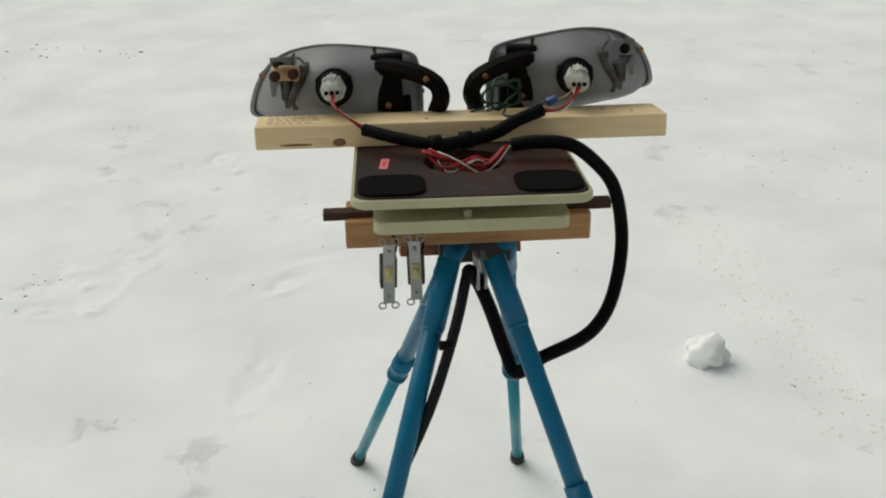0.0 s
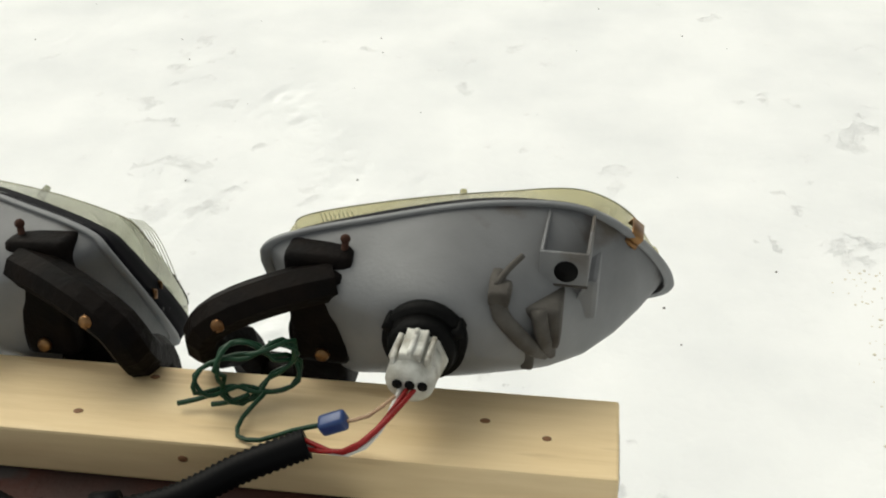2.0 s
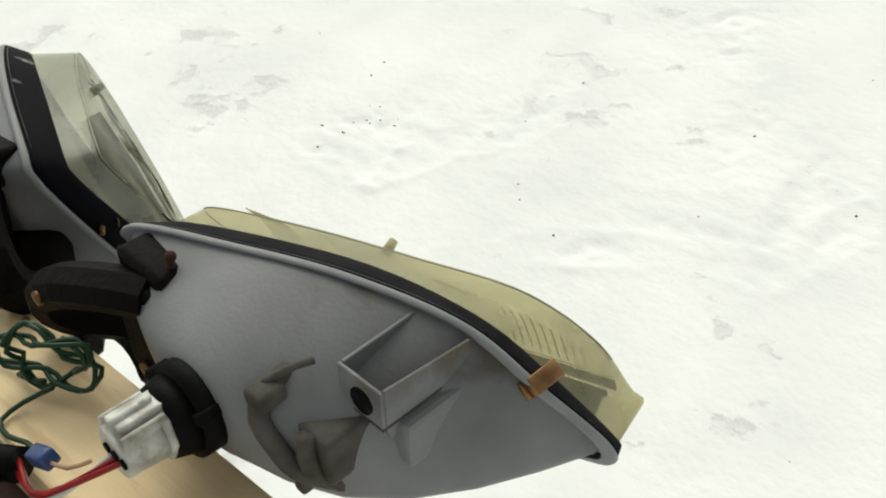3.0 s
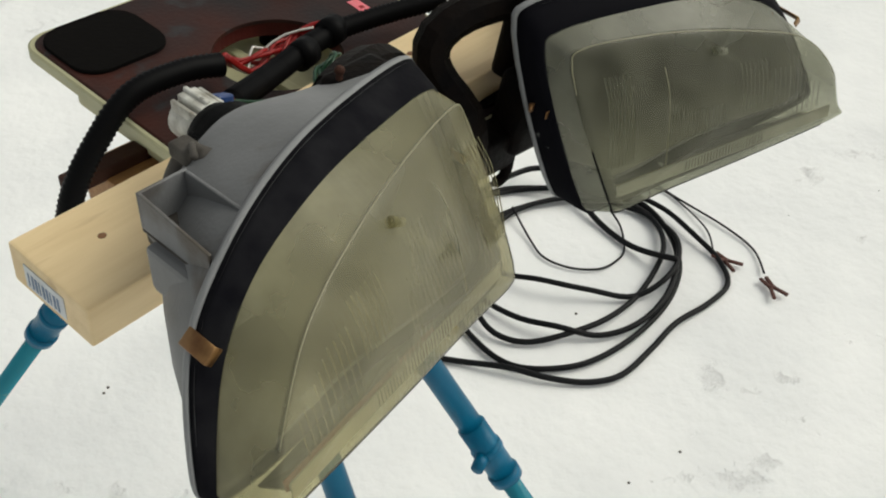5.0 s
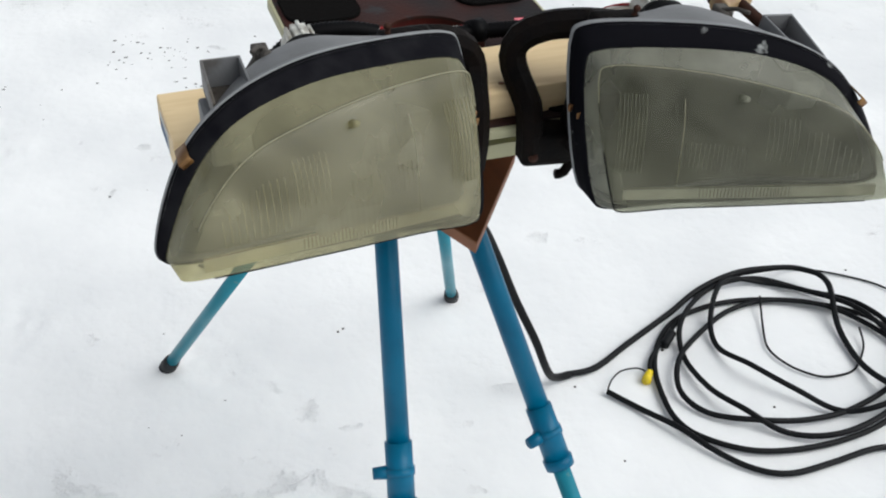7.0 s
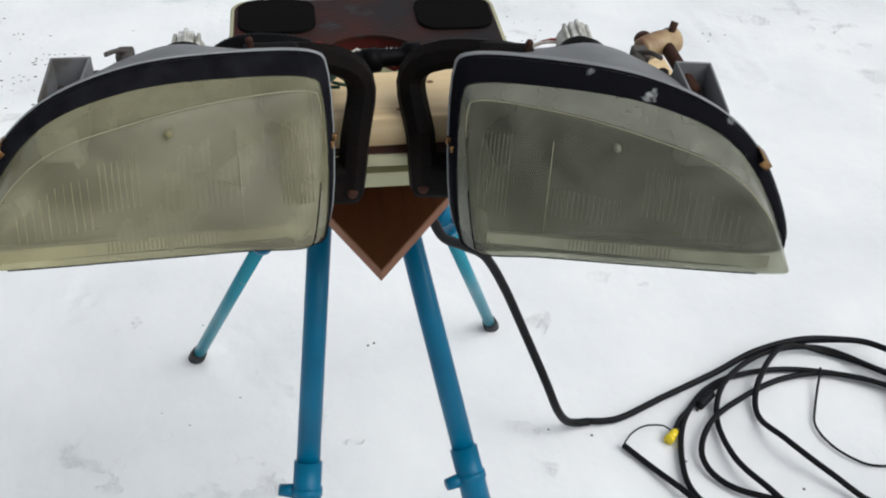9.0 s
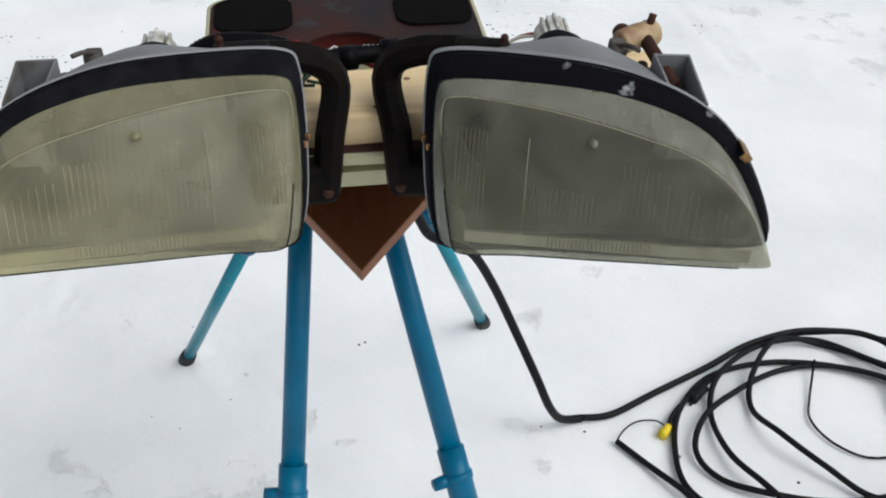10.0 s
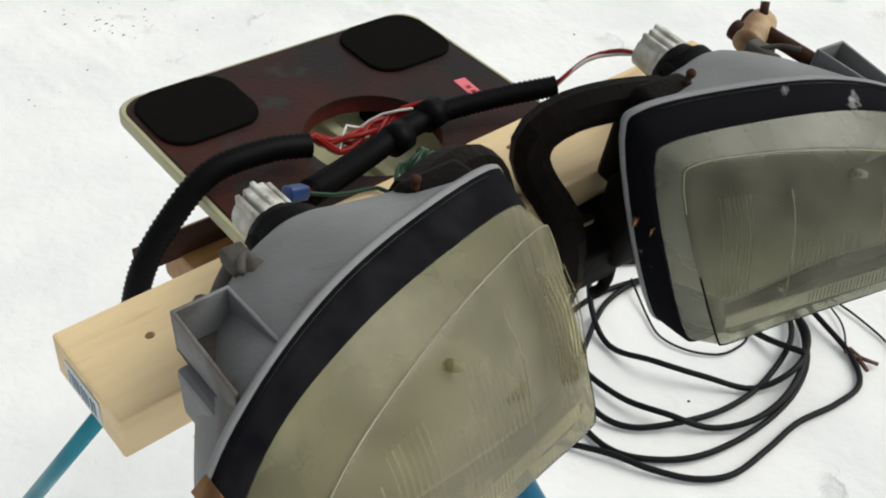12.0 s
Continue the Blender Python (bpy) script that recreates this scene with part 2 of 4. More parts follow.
def cyl(bm, p, q, r0, r1=None, sides=20, cap=True):
    p, q = Vector(p), Vector(q)
    d = q - p
    r = bmesh.ops.create_cone(bm, cap_ends=cap, segments=sides, radius1=r0, radius2=r0 if r1 is None else r1, depth=d.length)
    m = Matrix.Translation((p + q) / 2) @ d.to_track_quat("Z", "Y").to_matrix().to_4x4()
    bmesh.ops.transform(bm, matrix=m, verts=r["verts"])
    return r["verts"]


def ball(bm, c, r, squash=(1, 1, 1)):
    v = bmesh.ops.create_icosphere(bm, subdivisions=2, radius=r)["verts"]
    bmesh.ops.scale(bm, vec=squash, verts=v)
    bmesh.ops.translate(bm, vec=c, verts=v)
    return v


def spline(pts, step=0.01, closed=False):
    """A smooth line through the points, in even short steps."""
    p = [Vector(v) for v in pts]
    n = len(p)
    out = []
    for i in range(n if closed else n - 1):
        a, b, c, d = (p[(i + k) % n] if closed else p[min(max(i + k, 0), n - 1)] for k in (-1, 0, 1, 2))
        k = max(2, int((c - b).length / step))
        for j in range(k):
            t = j / k
            out.append(0.5 * ((2 * b) + (c - a) * t + (2 * a - 5 * b + 4 * c - d) * t * t + (3 * b - a - 3 * c + d) * t ** 3))
    if not closed:
        out.append(p[-1])
    return out


def sweep(bm, line, radius, sides=10, ridge=0.0, closed=False, flat=1.0):
    """A tube along a line; ridge: depth of the rings of a corrugated tube; flat: height over width."""
    n = len(line)
    up = Vector((0, 0, 1))
    rings = []
    side = None
    for i, p in enumerate(line):
        d = (line[(i + 1) % n] - line[i - 1]) if closed else (line[min(i + 1, n - 1)] - line[max(i - 1, 0)])
        d.normalize()
        if side is None:
            side = d.cross(up)
            if side.length < 0.1:
                side = d.cross(Vector((1, 0, 0)))
        side = (side - d * side.dot(d)).normalized()
        top = side.cross(d)
        r = radius - (ridge if i % 2 else 0.0)
        rings.append([bm.verts.new(p + side * (r * math.cos(a)) + top * (r * flat * math.sin(a))) for a in (2 * math.pi * k / sides for k in range(sides))])
    for i in range(n if closed else n - 1):
        a, b = rings[i], rings[(i + 1) % n]
        for k in range(sides):
            bm.faces.new((a[k], a[(k + 1) % sides], b[(k + 1) % sides], b[k]))
    if not closed:
        bm.faces.new(rings[0][::-1])
        bm.faces.new(rings[-1])


def tube(name, pts, radius, material, parent=None, sides=10, ridge=0.0, step=0.01, closed=False, label="", flat=1.0):
    bm = bmesh.new()
    sweep(bm, spline(pts, step, closed), radius, sides, ridge, closed, flat)
    return part(name, bm, material, parent, label)


def rounded(w, d, r, n=8):
    """Outline of a rounded rectangle, w by d, about the middle."""
    out = []
    for cx, cy, a0 in ((w / 2 - r, d / 2 - r, 0), (-w / 2 + r, d / 2 - r, 90), (-w / 2 + r, -d / 2 + r, 180), (w / 2 - r, -d / 2 + r, 270)):
        for k in range(n + 1):
            a = radians(a0 + 90 * k / n)
            out.append((cx + r * math.cos(a), cy + r * math.sin(a)))
    return out


def slab(bm, outline, z0, z1, bevel=0.0):
    """An upright prism over an outline."""
    lo = [bm.verts.new((x, y, z0)) for x, y in outline]
    hi = [bm.verts.new((x, y, z1)) for x, y in outline]
    n = len(lo)
    bm.faces.new(lo[::-1])
    top = bm.faces.new(hi)
    for k in range(n):
        bm.faces.new((lo[k], lo[(k + 1) % n], hi[(k + 1) % n], hi[k]))
    if bevel:
        bmesh.ops.bevel(bm, geom=list(top.edges), offset=bevel, segments=3, affect="EDGES")


# ---- ground ----
def ground_height(x, y):
    r = math.hypot(x, y)
    calm = min(1.0, max(0.0, (r - 0.9) / 1.5))
    h = 0.008 * calm * noise.noise((x * 0.7, y * 0.7, 0.3)) + 0.0022 * noise.noise((x * 2.6, y * 2.6, 2.0)) + 0.0022 * noise.noise((x * 7, y * 7, 5.0)) + 0.0012 * noise.noise((x * 19, y * 19, 7.0))
    return h


FOOTPRINTS = []
_rng = random.Random(4)
for cx, cy, n, spread in ((-1.22, 1.41, 2, 0.1), (-0.41, 0.91, 2, 0.15), (-0.76, 1.64, 4, 0.35), (-1.29, 1.33, 2, 0.15), (-1.00, 1.56, 3, 0.25), (-0.37, 1.96, 4, 0.3), (-0.21, 1.58, 3, 0.2),
                          (-1.58, 3.06, 2, 0.2), (-1.97, 4.38, 2, 0.15), (1.71, 2.15, 3, 0.3), (0.85, -2.24, 9, 0.45), (-0.75, -2.49, 5, 0.4), (-1.58, -2.13, 3, 0.3), (0.59, -0.99, 1, 0.02), (-0.91, 2.64, 3, 0.3), (2.23, 5.05, 3, 0.5)):
    for k in range(n):
        FOOTPRINTS.append((cx + _rng.uniform(-spread, spread), cy + _rng.uniform(-spread, spread), _rng.uniform(0, 6.28), _rng.uniform(0.12, 0.30)))
PRINTS = ((-1.18, 1.27), (-0.41, 1.91), (-0.19, 1.52), (-0.18, 1.77), (-1.02, 1.45), (-0.94, 1.63), (-0.41, 1.40), (-0.67, 2.36), (-0.17, 2.02), (-0.44, 1.94), (-0.18, 2.04), (-0.18, 1.81), (-0.70, 2.39), (-0.79, 2.55), (-0.98, 1.68), (-2.30, 1.77), (-1.20, 1.45), (-1.41, 3.04), (-0.96, 1.87), (-1.21, 1.26), (-1.05, 1.69), (-0.47, 0.92), (1.68, 2.55), (-0.41, 2.08), (0.59, -1.02), (-1.49, -2.38), (-1.54, -1.91), (0.21, -0.75))
for k, (cx, cy) in enumerate(PRINTS):
    FOOTPRINTS.append((cx, cy, _rng.uniform(0, 6.28), _rng.uniform(0.12, 0.28)))


def footprint(x, y):
    h = 0.0
    for fx, fy, a, s in FOOTPRINTS:
        dx, dy = x - fx, y - fy
        if dx * dx + dy * dy > 0.09:
            continue
        u, v = dx * math.cos(a) + dy * math.sin(a), -dx * math.sin(a) + dy * math.cos(a)
        q = (u / 0.13) ** 2 + (v / 0.05) ** 2
        wob = 0.7 + 1.6 * noise.noise((x * 26, y * 26, 1.0)) * (1 + noise.noise((x * 9, y * 9, 4.0)))
        h += s * wob * (-0.014 * math.exp(-q * q) + 0.008 * math.exp(-((q - 1.9) ** 2) * 1.5))
    return h


def build_ground():
    bm = bmesh.new()
    core, far = 200, 34
    half = [0.0125 * i for i in range(core)] + [2.5 + 0.02 * (1.32 ** k - 1) / 0.32 for k in range(far)]
    axis = [-v for v in half[:0:-1]] + half
    n = len(axis) - 1
    grid = [[bm.verts.new((x, y + 0.4, ground_height(x, y + 0.4) + footprint(x, y + 0.4) if abs(x) < 9 and abs(y) < 9 else 0.0)) for x in axis] for y in axis]
    for j in range(n):
        for i in range(n):
            bm.faces.new((grid[j][i], grid[j][i + 1], grid[j + 1][i + 1], grid[j + 1][i]))
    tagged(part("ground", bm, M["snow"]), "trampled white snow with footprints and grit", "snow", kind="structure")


build_ground()


# ---- the timber beam ----
BEAM = pose(-0.009, -0.0015, 0.9845, -6.7, 0.38, 0.4)


def build_beam():
    beam = empty("timber_beam", BEAM, "pale pine two-by-four beam lying across the stand", "beam")
    bm = bmesh.new()
    box(bm, -0.341, 0.340, -0.0455, 0.0455, -0.019, 0.019, 0.0025, 2)
    part("plank", bm, M["pine"], beam, smooth=False)
    for x, y, z, rx, ry, rz in ((-0.205, -0.0457, -0.010, 0.011, 0.0012, 0.007), (0.243, 0.008, 0.0191, 0.004, 0.003, 0.0008), (0.289, -0.007, 0.0191, 0.0035, 0.003, 0.0008), (-0.06, -0.02, 0.0191, 0.004, 0.003, 0.0008), (0.03, -0.0457, 0.004, 0.004, 0.001, 0.003), (-0.02, 0.03, 0.0191, 0.004, 0.003, 0.0008)):
        bm = bmesh.new()
        ball(bm, (x, y, z), 1.0, (rx, ry, rz))
        part("knot", bm, M["pine_knot"], beam)
    bm = bmesh.new()
    ball(bm, (-0.275, -0.0457, -0.012), 1.0, (0.028, 0.0008, 0.0022))
    part("crack", bm, M["pine_knot"], beam)
    # sticker on the sawn end
    bm = bmesh.new()
    box(bm, 0.3401, 0.3408, -0.028, 0.018, -0.012, 0.010)
    lab = part("price_label", bm, M["paper"], beam, "white paper label with a printed code", smooth=False)
    for k in range(9):
        bm = bmesh.new()
        box(bm, 0.3408, 0.3412, -0.024 + k * 0.0042, -0.024 + k * 0.0042 + (0.0022 if k % 3 else 0.0012), -0.009, 0.004)
        part("print_bar", bm, M["paper_blue"], lab, smooth=False)
    # faint printed rows at the far end of the top
    rng = random.Random(3)
    for r in range(4):
        x = -0.322
        while x < -0.245:
            w = rng.uniform(0.004, 0.012)
            bm = bmesh.new()
            box(bm, x, x + w, 0.034 - r * 0.019, 0.034 - r * 0.019 + 0.006, 0.0190, 0.0194)
            part("stamp_bar", bm, M["ink"], beam, smooth=False)
            x += w + rng.uniform(0.002, 0.005)


build_beam()


# ---- the two headlamps ----
def ring_points(pts, s, per=7):
    """A closed smooth ring through control points, mirrored in x by s; square corners are kept by close pairs."""
    p = [Vector((s * x, y, z)) for x, y, z in pts]
    n = len(p)
    out = []
    for i in range(n):
        a, b, c, d = (p[(i + k) % n] for k in (-1, 0, 1, 2))
        # chord-length tangents keep short spans from looping
        t0, t1, t2 = (b - a).length ** 0.5 + 1e-6, (c - b).length ** 0.5 + 1e-6, (d - c).length ** 0.5 + 1e-6
        m1 = ((b - a) / t0 - (c - a) / (t0 + t1) + (c - b) / t1) * t1
        m2 = ((c - b) / t1 - (d - b) / (t1 + t2) + (d - c) / t2) * t1
        for j in range(per):
            t = j / per
            out.append(b * (2 * t ** 3 - 3 * t * t + 1) + m1 * (t ** 3 - 2 * t * t + t) + c * (-2 * t ** 3 + 3 * t * t) + m2 * (t ** 3 - t * t))
    return out


def loft(bm, rings, close_last=False, close_first=False):
    vs = [[bm.verts.new(p) for p in r] for r in rings]
    n = len(vs[0])
    for a, b in zip(vs, vs[1:]):
        for k in range(n):
            bm.faces.new((a[k], a[(k + 1) % n], b[(k + 1) % n], b[k]))
    if close_last:
        bm.faces.new(vs[-1])
    if close_first:
        bm.faces.new(vs[0][::-1])
    return vs


# control rings about the lens's small bump: flange at the back, edge of the lens in front
FLANGE = ((-0.136, -0.116, 0.001), (-0.127, -0.114, 0.011), (-0.045, -0.090, 0.026), (0.040, -0.060, 0.030), (0.108, -0.032, 0.014), (0.150, -0.014, -0.020), (0.180, 0.018, -0.074), (0.182, 0.024, -0.092), (0.172, 0.024, -0.100), (0.040, -0.006, -0.115), (-0.060, -0.018, -0.128), (-0.122, -0.032, -0.136), (-0.132, -0.038, -0.128))
SEAL = ((-0.131, -0.087, -0.008), (-0.123, -0.086, -0.001), (-0.045, -0.062, 0.014), (0.039, -0.035, 0.018), (0.105, -0.013, 0.002), (0.143, 0.004, -0.030), (0.174, 0.030, -0.080), (0.177, 0.034, -0.090), (0.168, 0.034, -0.096), (0.040, 0.016, -0.113), (-0.060, 0.006, -0.127), (-0.118, -0.004, -0.134), (-0.127, -0.008, -0.127))
FACE = ((-0.128, -0.060, -0.008), (-0.121, -0.059, -0.002), (-0.051, -0.035, 0.006), (0.032, -0.002, 0.004), (0.100, 0.030, -0.006), (0.140, 0.053, -0.038), (0.163, 0.067, -0.078), (0.168, 0.072, -0.085), (0.164, 0.071, -0.088), (0.041, 0.047, -0.104), (-0.054, 0.026, -0.116), (-0.111, 0.014, -0.124), (-0.116, 0.013, -0.119))


def blend(a, b, f):
    return [p.lerp(q, f) for p, q in zip(a, b)]


def shrink(ring, f, dy=0.0):
    c = sum(ring, Vector()) / len(ring)
    return [c + (p - c) * f + Vector((0, dy, 0)) for p in ring]


def build_headlamp(m, s, label, chipped):
    """s: 1 for the lamp whose point is towards +x, -1 for its mirror image."""
    lamp = empty("headlamp", m, label, "car headlamp", "pair of headlamps")
    back, front = ring_points(FLANGE, s), ring_points(FACE, s)
    X = lambda x: s * x

    # grey bowl behind the flange
    n = len(back)
    hole_c = Vector((X(0.003), -0.160, -0.030))
    hole = []
    for p in back:
        d = Vector((p.x - hole_c.x, 0, p.z - hole_c.z)).normalized()
        hole.append(hole_c + d * 0.027)
    rings = [shrink(back, 0.985, 0.004)]
    for f in (0.0, 0.04, 0.12, 0.24, 0.38, 0.54, 0.70, 0.84, 0.94, 1.0):
        g = 1 - (1 - f) ** 2.1
        r = []
        for p, q in zip(back, hole):
            v = p.lerp(q, f * 0.94 + 0.06)
            v.y = p.y + (q.y - p.y) * g
            if p.z < -0.05:
                v.z -= 0.011 * math.sin(math.pi * min(1.0, f * 1.3)) * min(1.0, (-0.05 - p.z) / 0.05)
            r.append(v)
        rings.append(r)
    rings.append([p + Vector((0, -0.010, 0)) for p in hole])
    bm = bmesh.new()
    loft(bm, rings)
    part("housing", bm, M["housing"], lamp, "weathered grey plastic bowl")
    # flange lip
    seal = ring_points(SEAL, s)
    bm = bmesh.new()
    loft(bm, [shrink(back, 0.955, -0.004), shrink(back, 0.998, -0.005), shrink(back, 1.006, -0.002), shrink(back, 1.004, 0.0006), shrink(back, 0.99, 0.001), shrink(back, 0.95, 0.0006)])
    part("flange", bm, M["rim"], lamp)
    # black sealing band, with a low step
    bm = bmesh.new()
    b0 = shrink(back, 0.998, 0.0015)
    loft(bm, [shrink(back, 0.97, 0.0008), b0, shrink(blend(b0, seal, 0.33), 1.003), shrink(blend(b0, seal, 0.66), 1.006), shrink(seal, 1.008), shrink(seal, 0.985)])
    part("seal", bm, M["chipped"] if chipped else M["gasket"], lamp, "black seal with flaking paint" if chipped else "broad black seal")
    # lens shell: bevelled side wall, crease, slightly domed face
    glass = M["lens_grey"] if chipped else M["lens_yellow"]
    c = sum(front, Vector()) / len(front) + Vector((0, 0.012, 0))
    nrm = Vector((s * -0.239, 0.920, 0.310))
    s0 = shrink(seal, 0.992)

    def face(f, lift):
        return [c + (p - c) * f + nrm * lift for p in front]
    outer = [s0, blend(s0, front, 0.5), blend(s0, front, 0.94), face(0.992, 0.0012), face(0.97, 0.002), face(0.90, 0.003), face(0.75, 0.0035), face(0.5, 0.004), face(0.25, 0.004)]
    bm = bmesh.new()
    loft(bm, outer, close_last=True)
    lens = part("lens", bm, [glass, M["bevel_grey"] if chipped else M["bevel_yellow"]], lamp, "greyish hazy fluted plastic lens" if chipped else "yellowed hazy fluted plastic lens")
    for k, f in enumerate(lens.data.polygons):
        f.material_index = 1 if k < 2 * n else 0
    lens.visible_shadow = False
    # moulded crease, bottom strip and ribs on the face

    def on_face(x, z, lift=0.0):
        """A point just under the face at that place across and up."""
        p = Vector((X(x), 0.2594 * x - 0.337 * z, z))
        bow = max(0.0, 1 - abs((z + 0.055) / 0.06) ** 2) * 0.004
        back_off = max(0.0, (z + 0.045) / 0.05) ** 2 * 0.015
        return p + nrm * (lift + bow - back_off)
    for name, keep, material, r in (("crease", lambda p: p.z > -0.050, M["lens_edge"], 0.0006), ("parting_line", lambda p: p.z < -0.060 and s * p.x < 0.150, M["gasket"], 0.0008)):
        start = next(k for k in range(n) if keep(front[k]) and not keep(front[k - 1]))
        run = []
        while keep(front[(start + len(run)) % n]) and len(run) < n:
            run.append(front[(start + len(run)) % n] + nrm * 0.0002)
        bm = bmesh.new()
        sweep(bm, run, r, 6)
        part(name, bm, material, lamp)
    lines = [((-0.055, -0.012), (-0.055, -0.098)), ((-0.110, -0.102), (0.148, -0.073))]
    for a0, b0 in lines:
        bm = bmesh.new()
        sweep(bm, [on_face(a0[0] + (b0[0] - a0[0]) * k / 12, a0[1] + (b0[1] - a0[1]) * k / 12, -0.002) for k in range(13)], 0.0004, 6)
        part("moulded_line", bm, M["lens_edge"], lamp)
    for x0, x1, z0, z1, count in ((-0.030, 0.060, -0.101, -0.092, 26), (-0.118, -0.092, -0.085, -0.012, 8), (0.070, 0.128, -0.072, -0.030, 10), (-0.050, 0.010, -0.075, -0.050, 14), (0.030, 0.060, -0.060, -0.020, 7)):
        for k in range(count):
            x = x0 + (x1 - x0) * k / (count - 1)
            drop = max(0.0, x - 0.09) * 0.5 if count == 10 else 0.0
            bm = bmesh.new()
            sweep(bm, [on_face(x, z0 + (z1 - drop - z0) * j / 4 + (0.113 * x if count == 26 else 0), -0.0025) for j in range(5)], 0.0005, 5)
            part("rib", bm, glass, lamp)
    bm = bmesh.new()
    cyl(bm, on_face(0.0, -0.006, 0.001), on_face(0.001, -0.004, 0.014), 0.0042, 0.0030, 12)
    part("nub", bm, M["bevel_grey"] if chipped else M["bevel_yellow"], lamp)
    # frosted strip along the lower edge
    bm = bmesh.new()
    low = [[on_face(x, z0 + 0.113 * (x + 0.11), -0.0025) for x in (-0.106 + 0.254 * k / 16 for k in range(17))] for z0 in (-0.1145, -0.104)]
    va = [[bm.verts.new(p) for p in r] for r in low]
    vb = [[bm.verts.new(p - nrm * 0.0012) for p in r] for r in low]
    for k in range(16):
        bm.faces.new((va[0][k], va[0][k + 1], va[1][k + 1], va[1][k]))
        bm.faces.new((vb[0][k], vb[1][k], vb[1][k + 1], vb[0][k + 1]))
    part("frosted_strip", bm, M["frost"], lamp)
    if not chipped:
        # reddish strip just behind the lower edge of the lens
        bm = bmesh.new()
        rows = [[on_face(x, z0 + 0.113 * (x + 0.11), -0.010) for x in (-0.02 + 0.165 * k / 12 for k in range(13))] for z0 in (-0.114, -0.106)]
        va = [[bm.verts.new(q) for q in r] for r in rows]
        vb = [[bm.verts.new(q - nrm * 0.001) for q in r] for r in rows]
        for k in range(12):
            bm.faces.new((va[0][k], va[0][k + 1], va[1][k + 1], va[1][k]))
            bm.faces.new((vb[0][k], vb[1][k], vb[1][k + 1], vb[0][k + 1]))
        part("red_film", bm, M["reddish"], lamp, "reddish strip behind the lens")
    # reflector inside
    bm = bmesh.new()
    rr = []
    for f in (0.0, 0.12, 0.3, 0.5, 0.7, 0.88, 1.0):
        g = 1 - (1 - f) ** 2.1
        r = []
        for p, q in zip(shrink(back, 0.88, 0.008), hole):
            v = p.lerp(q, f)
            v.y = p.y + (q.y + 0.012 - p.y) * g
            r.append(v)
        rr.append(r)
    loft(bm, rr, close_last=True)
    part("reflector", bm, M["reflector"], lamp, "dull silvered reflector")
    # dark panel added between reflector and lens, blocks the bright snow-lit bottom wall
    ra = shrink(back, 0.93, 0.020)
    rb = [c + (q - c) * 0.90 - nrm * 0.006 for q in front]
    bm = bmesh.new()
    va, vb = [bm.verts.new(q) for q in ra], [bm.verts.new(q) for q in rb]
    for k in range(n):
        k2 = (k + 1) % n
        if front[k].z < c.z - 0.030 and front[k2].z < c.z - 0.030:
            bm.faces.new((va[k], va[k2], vb[k2], vb[k]))
    bmesh.ops.delete(bm, geom=[v for v in bm.verts if not v.link_faces], context="VERTS")
    bmesh.ops.solidify(bm, geom=bm.faces[:], thickness=0.002)
    part("bezel", bm, M["reflector"], lamp)
    # bulb holder and plug
    bm = bmesh.new()
    cyl(bm, (X(0.003), -0.155, -0.030), (X(0.003), -0.172, -0.029), 0.031, 0.031, 28)
    cyl(bm, (X(0.003), -0.172, -0.029), (X(0.003), -0.186, -0.028), 0.027, 0.023, 28)
    boot = part("bulb_boot", bm, M["boot"], lamp, "black rubber bulb boot")
    for k in range(3):
        a = radians(30 + 120 * k)
        bm = bmesh.new()
        box(bm, -0.006, 0.006, -0.010, 0.006, -0.004, 0.004, 0.001, 1, pose(X(0.003) + 0.027 * math.cos(a), -0.165, -0.030 + 0.027 * math.sin(a), 0, -math.degrees(a), 0))
        part("tab", bm, M["boot"], boot)
    bm = bmesh.new()
    cyl(bm, (X(0.003), -0.182, -0.029), (X(0.003), -0.190, -0.029), 0.0215, 0.0215, 8)
    cyl(bm, (X(0.003), -0.190, -0.029), (X(0.003), -0.215, -0.028), 0.0185, 0.0175, 24)
    plug = part("plug", bm, M["connector"], lamp, "dirty white bulb plug")
    bm = bmesh.new()
    box(bm, X(0.003) - 0.008, X(0.003) + 0.008, -0.213, -0.182, -0.014, -0.006, 0.0015, 2)
    part("latch", bm, M["connector"], plug)
    for dx in (-0.012, 0.0, 0.012):
        bm = bmesh.new()
        box(bm, X(0.003) + dx - 0.0018, X(0.003) + dx + 0.0018, -0.214, -0.186, -0.020 if dx else -0.008, -0.009 if dx else -0.003, 0.0007, 1)
        part("plug_rib", bm, M["connector"], plug)
    bm = bmesh.new()
    for dx in (-0.009, 0.0, 0.009):
        cyl(bm, (X(0.003) + dx, -0.214, -0.031), (X(0.003) + dx, -0.2165, -0.031), 0.0036, 0.0036, 10)
    part("sockets", bm, M["boot"], plug)
    # open box bracket on the outer top of the housing
    span = lambda x0, x1: (min(X(x0), X(x1)), max(X(x0), X(x1)))
    bm = bmesh.new()
    box(bm, *span(0.078, 0.1145), -0.108, -0.1055, -0.009, 0.019, 0.0006, 1)
    crate = part("mounting_box", bm, M["housing"], lamp, smooth=False)
    for x0, x1, y1, z1 in ((0.078, 0.0805, -0.046, 0.020), (0.112, 0.1145, -0.038, 0.012)):
        bm = bmesh.new()
        vs = box(bm, *span(x0, x1), -0.1054, y1, -0.009, 0.019, 0.0006, 1)
        for v in vs:
            if v.co.y > -0.09 and v.co.z > 0:
                v.co.z += z1 - 0.019
        part("side_wall", bm, M["housing"], crate, smooth=False)
    bm = bmesh.new()
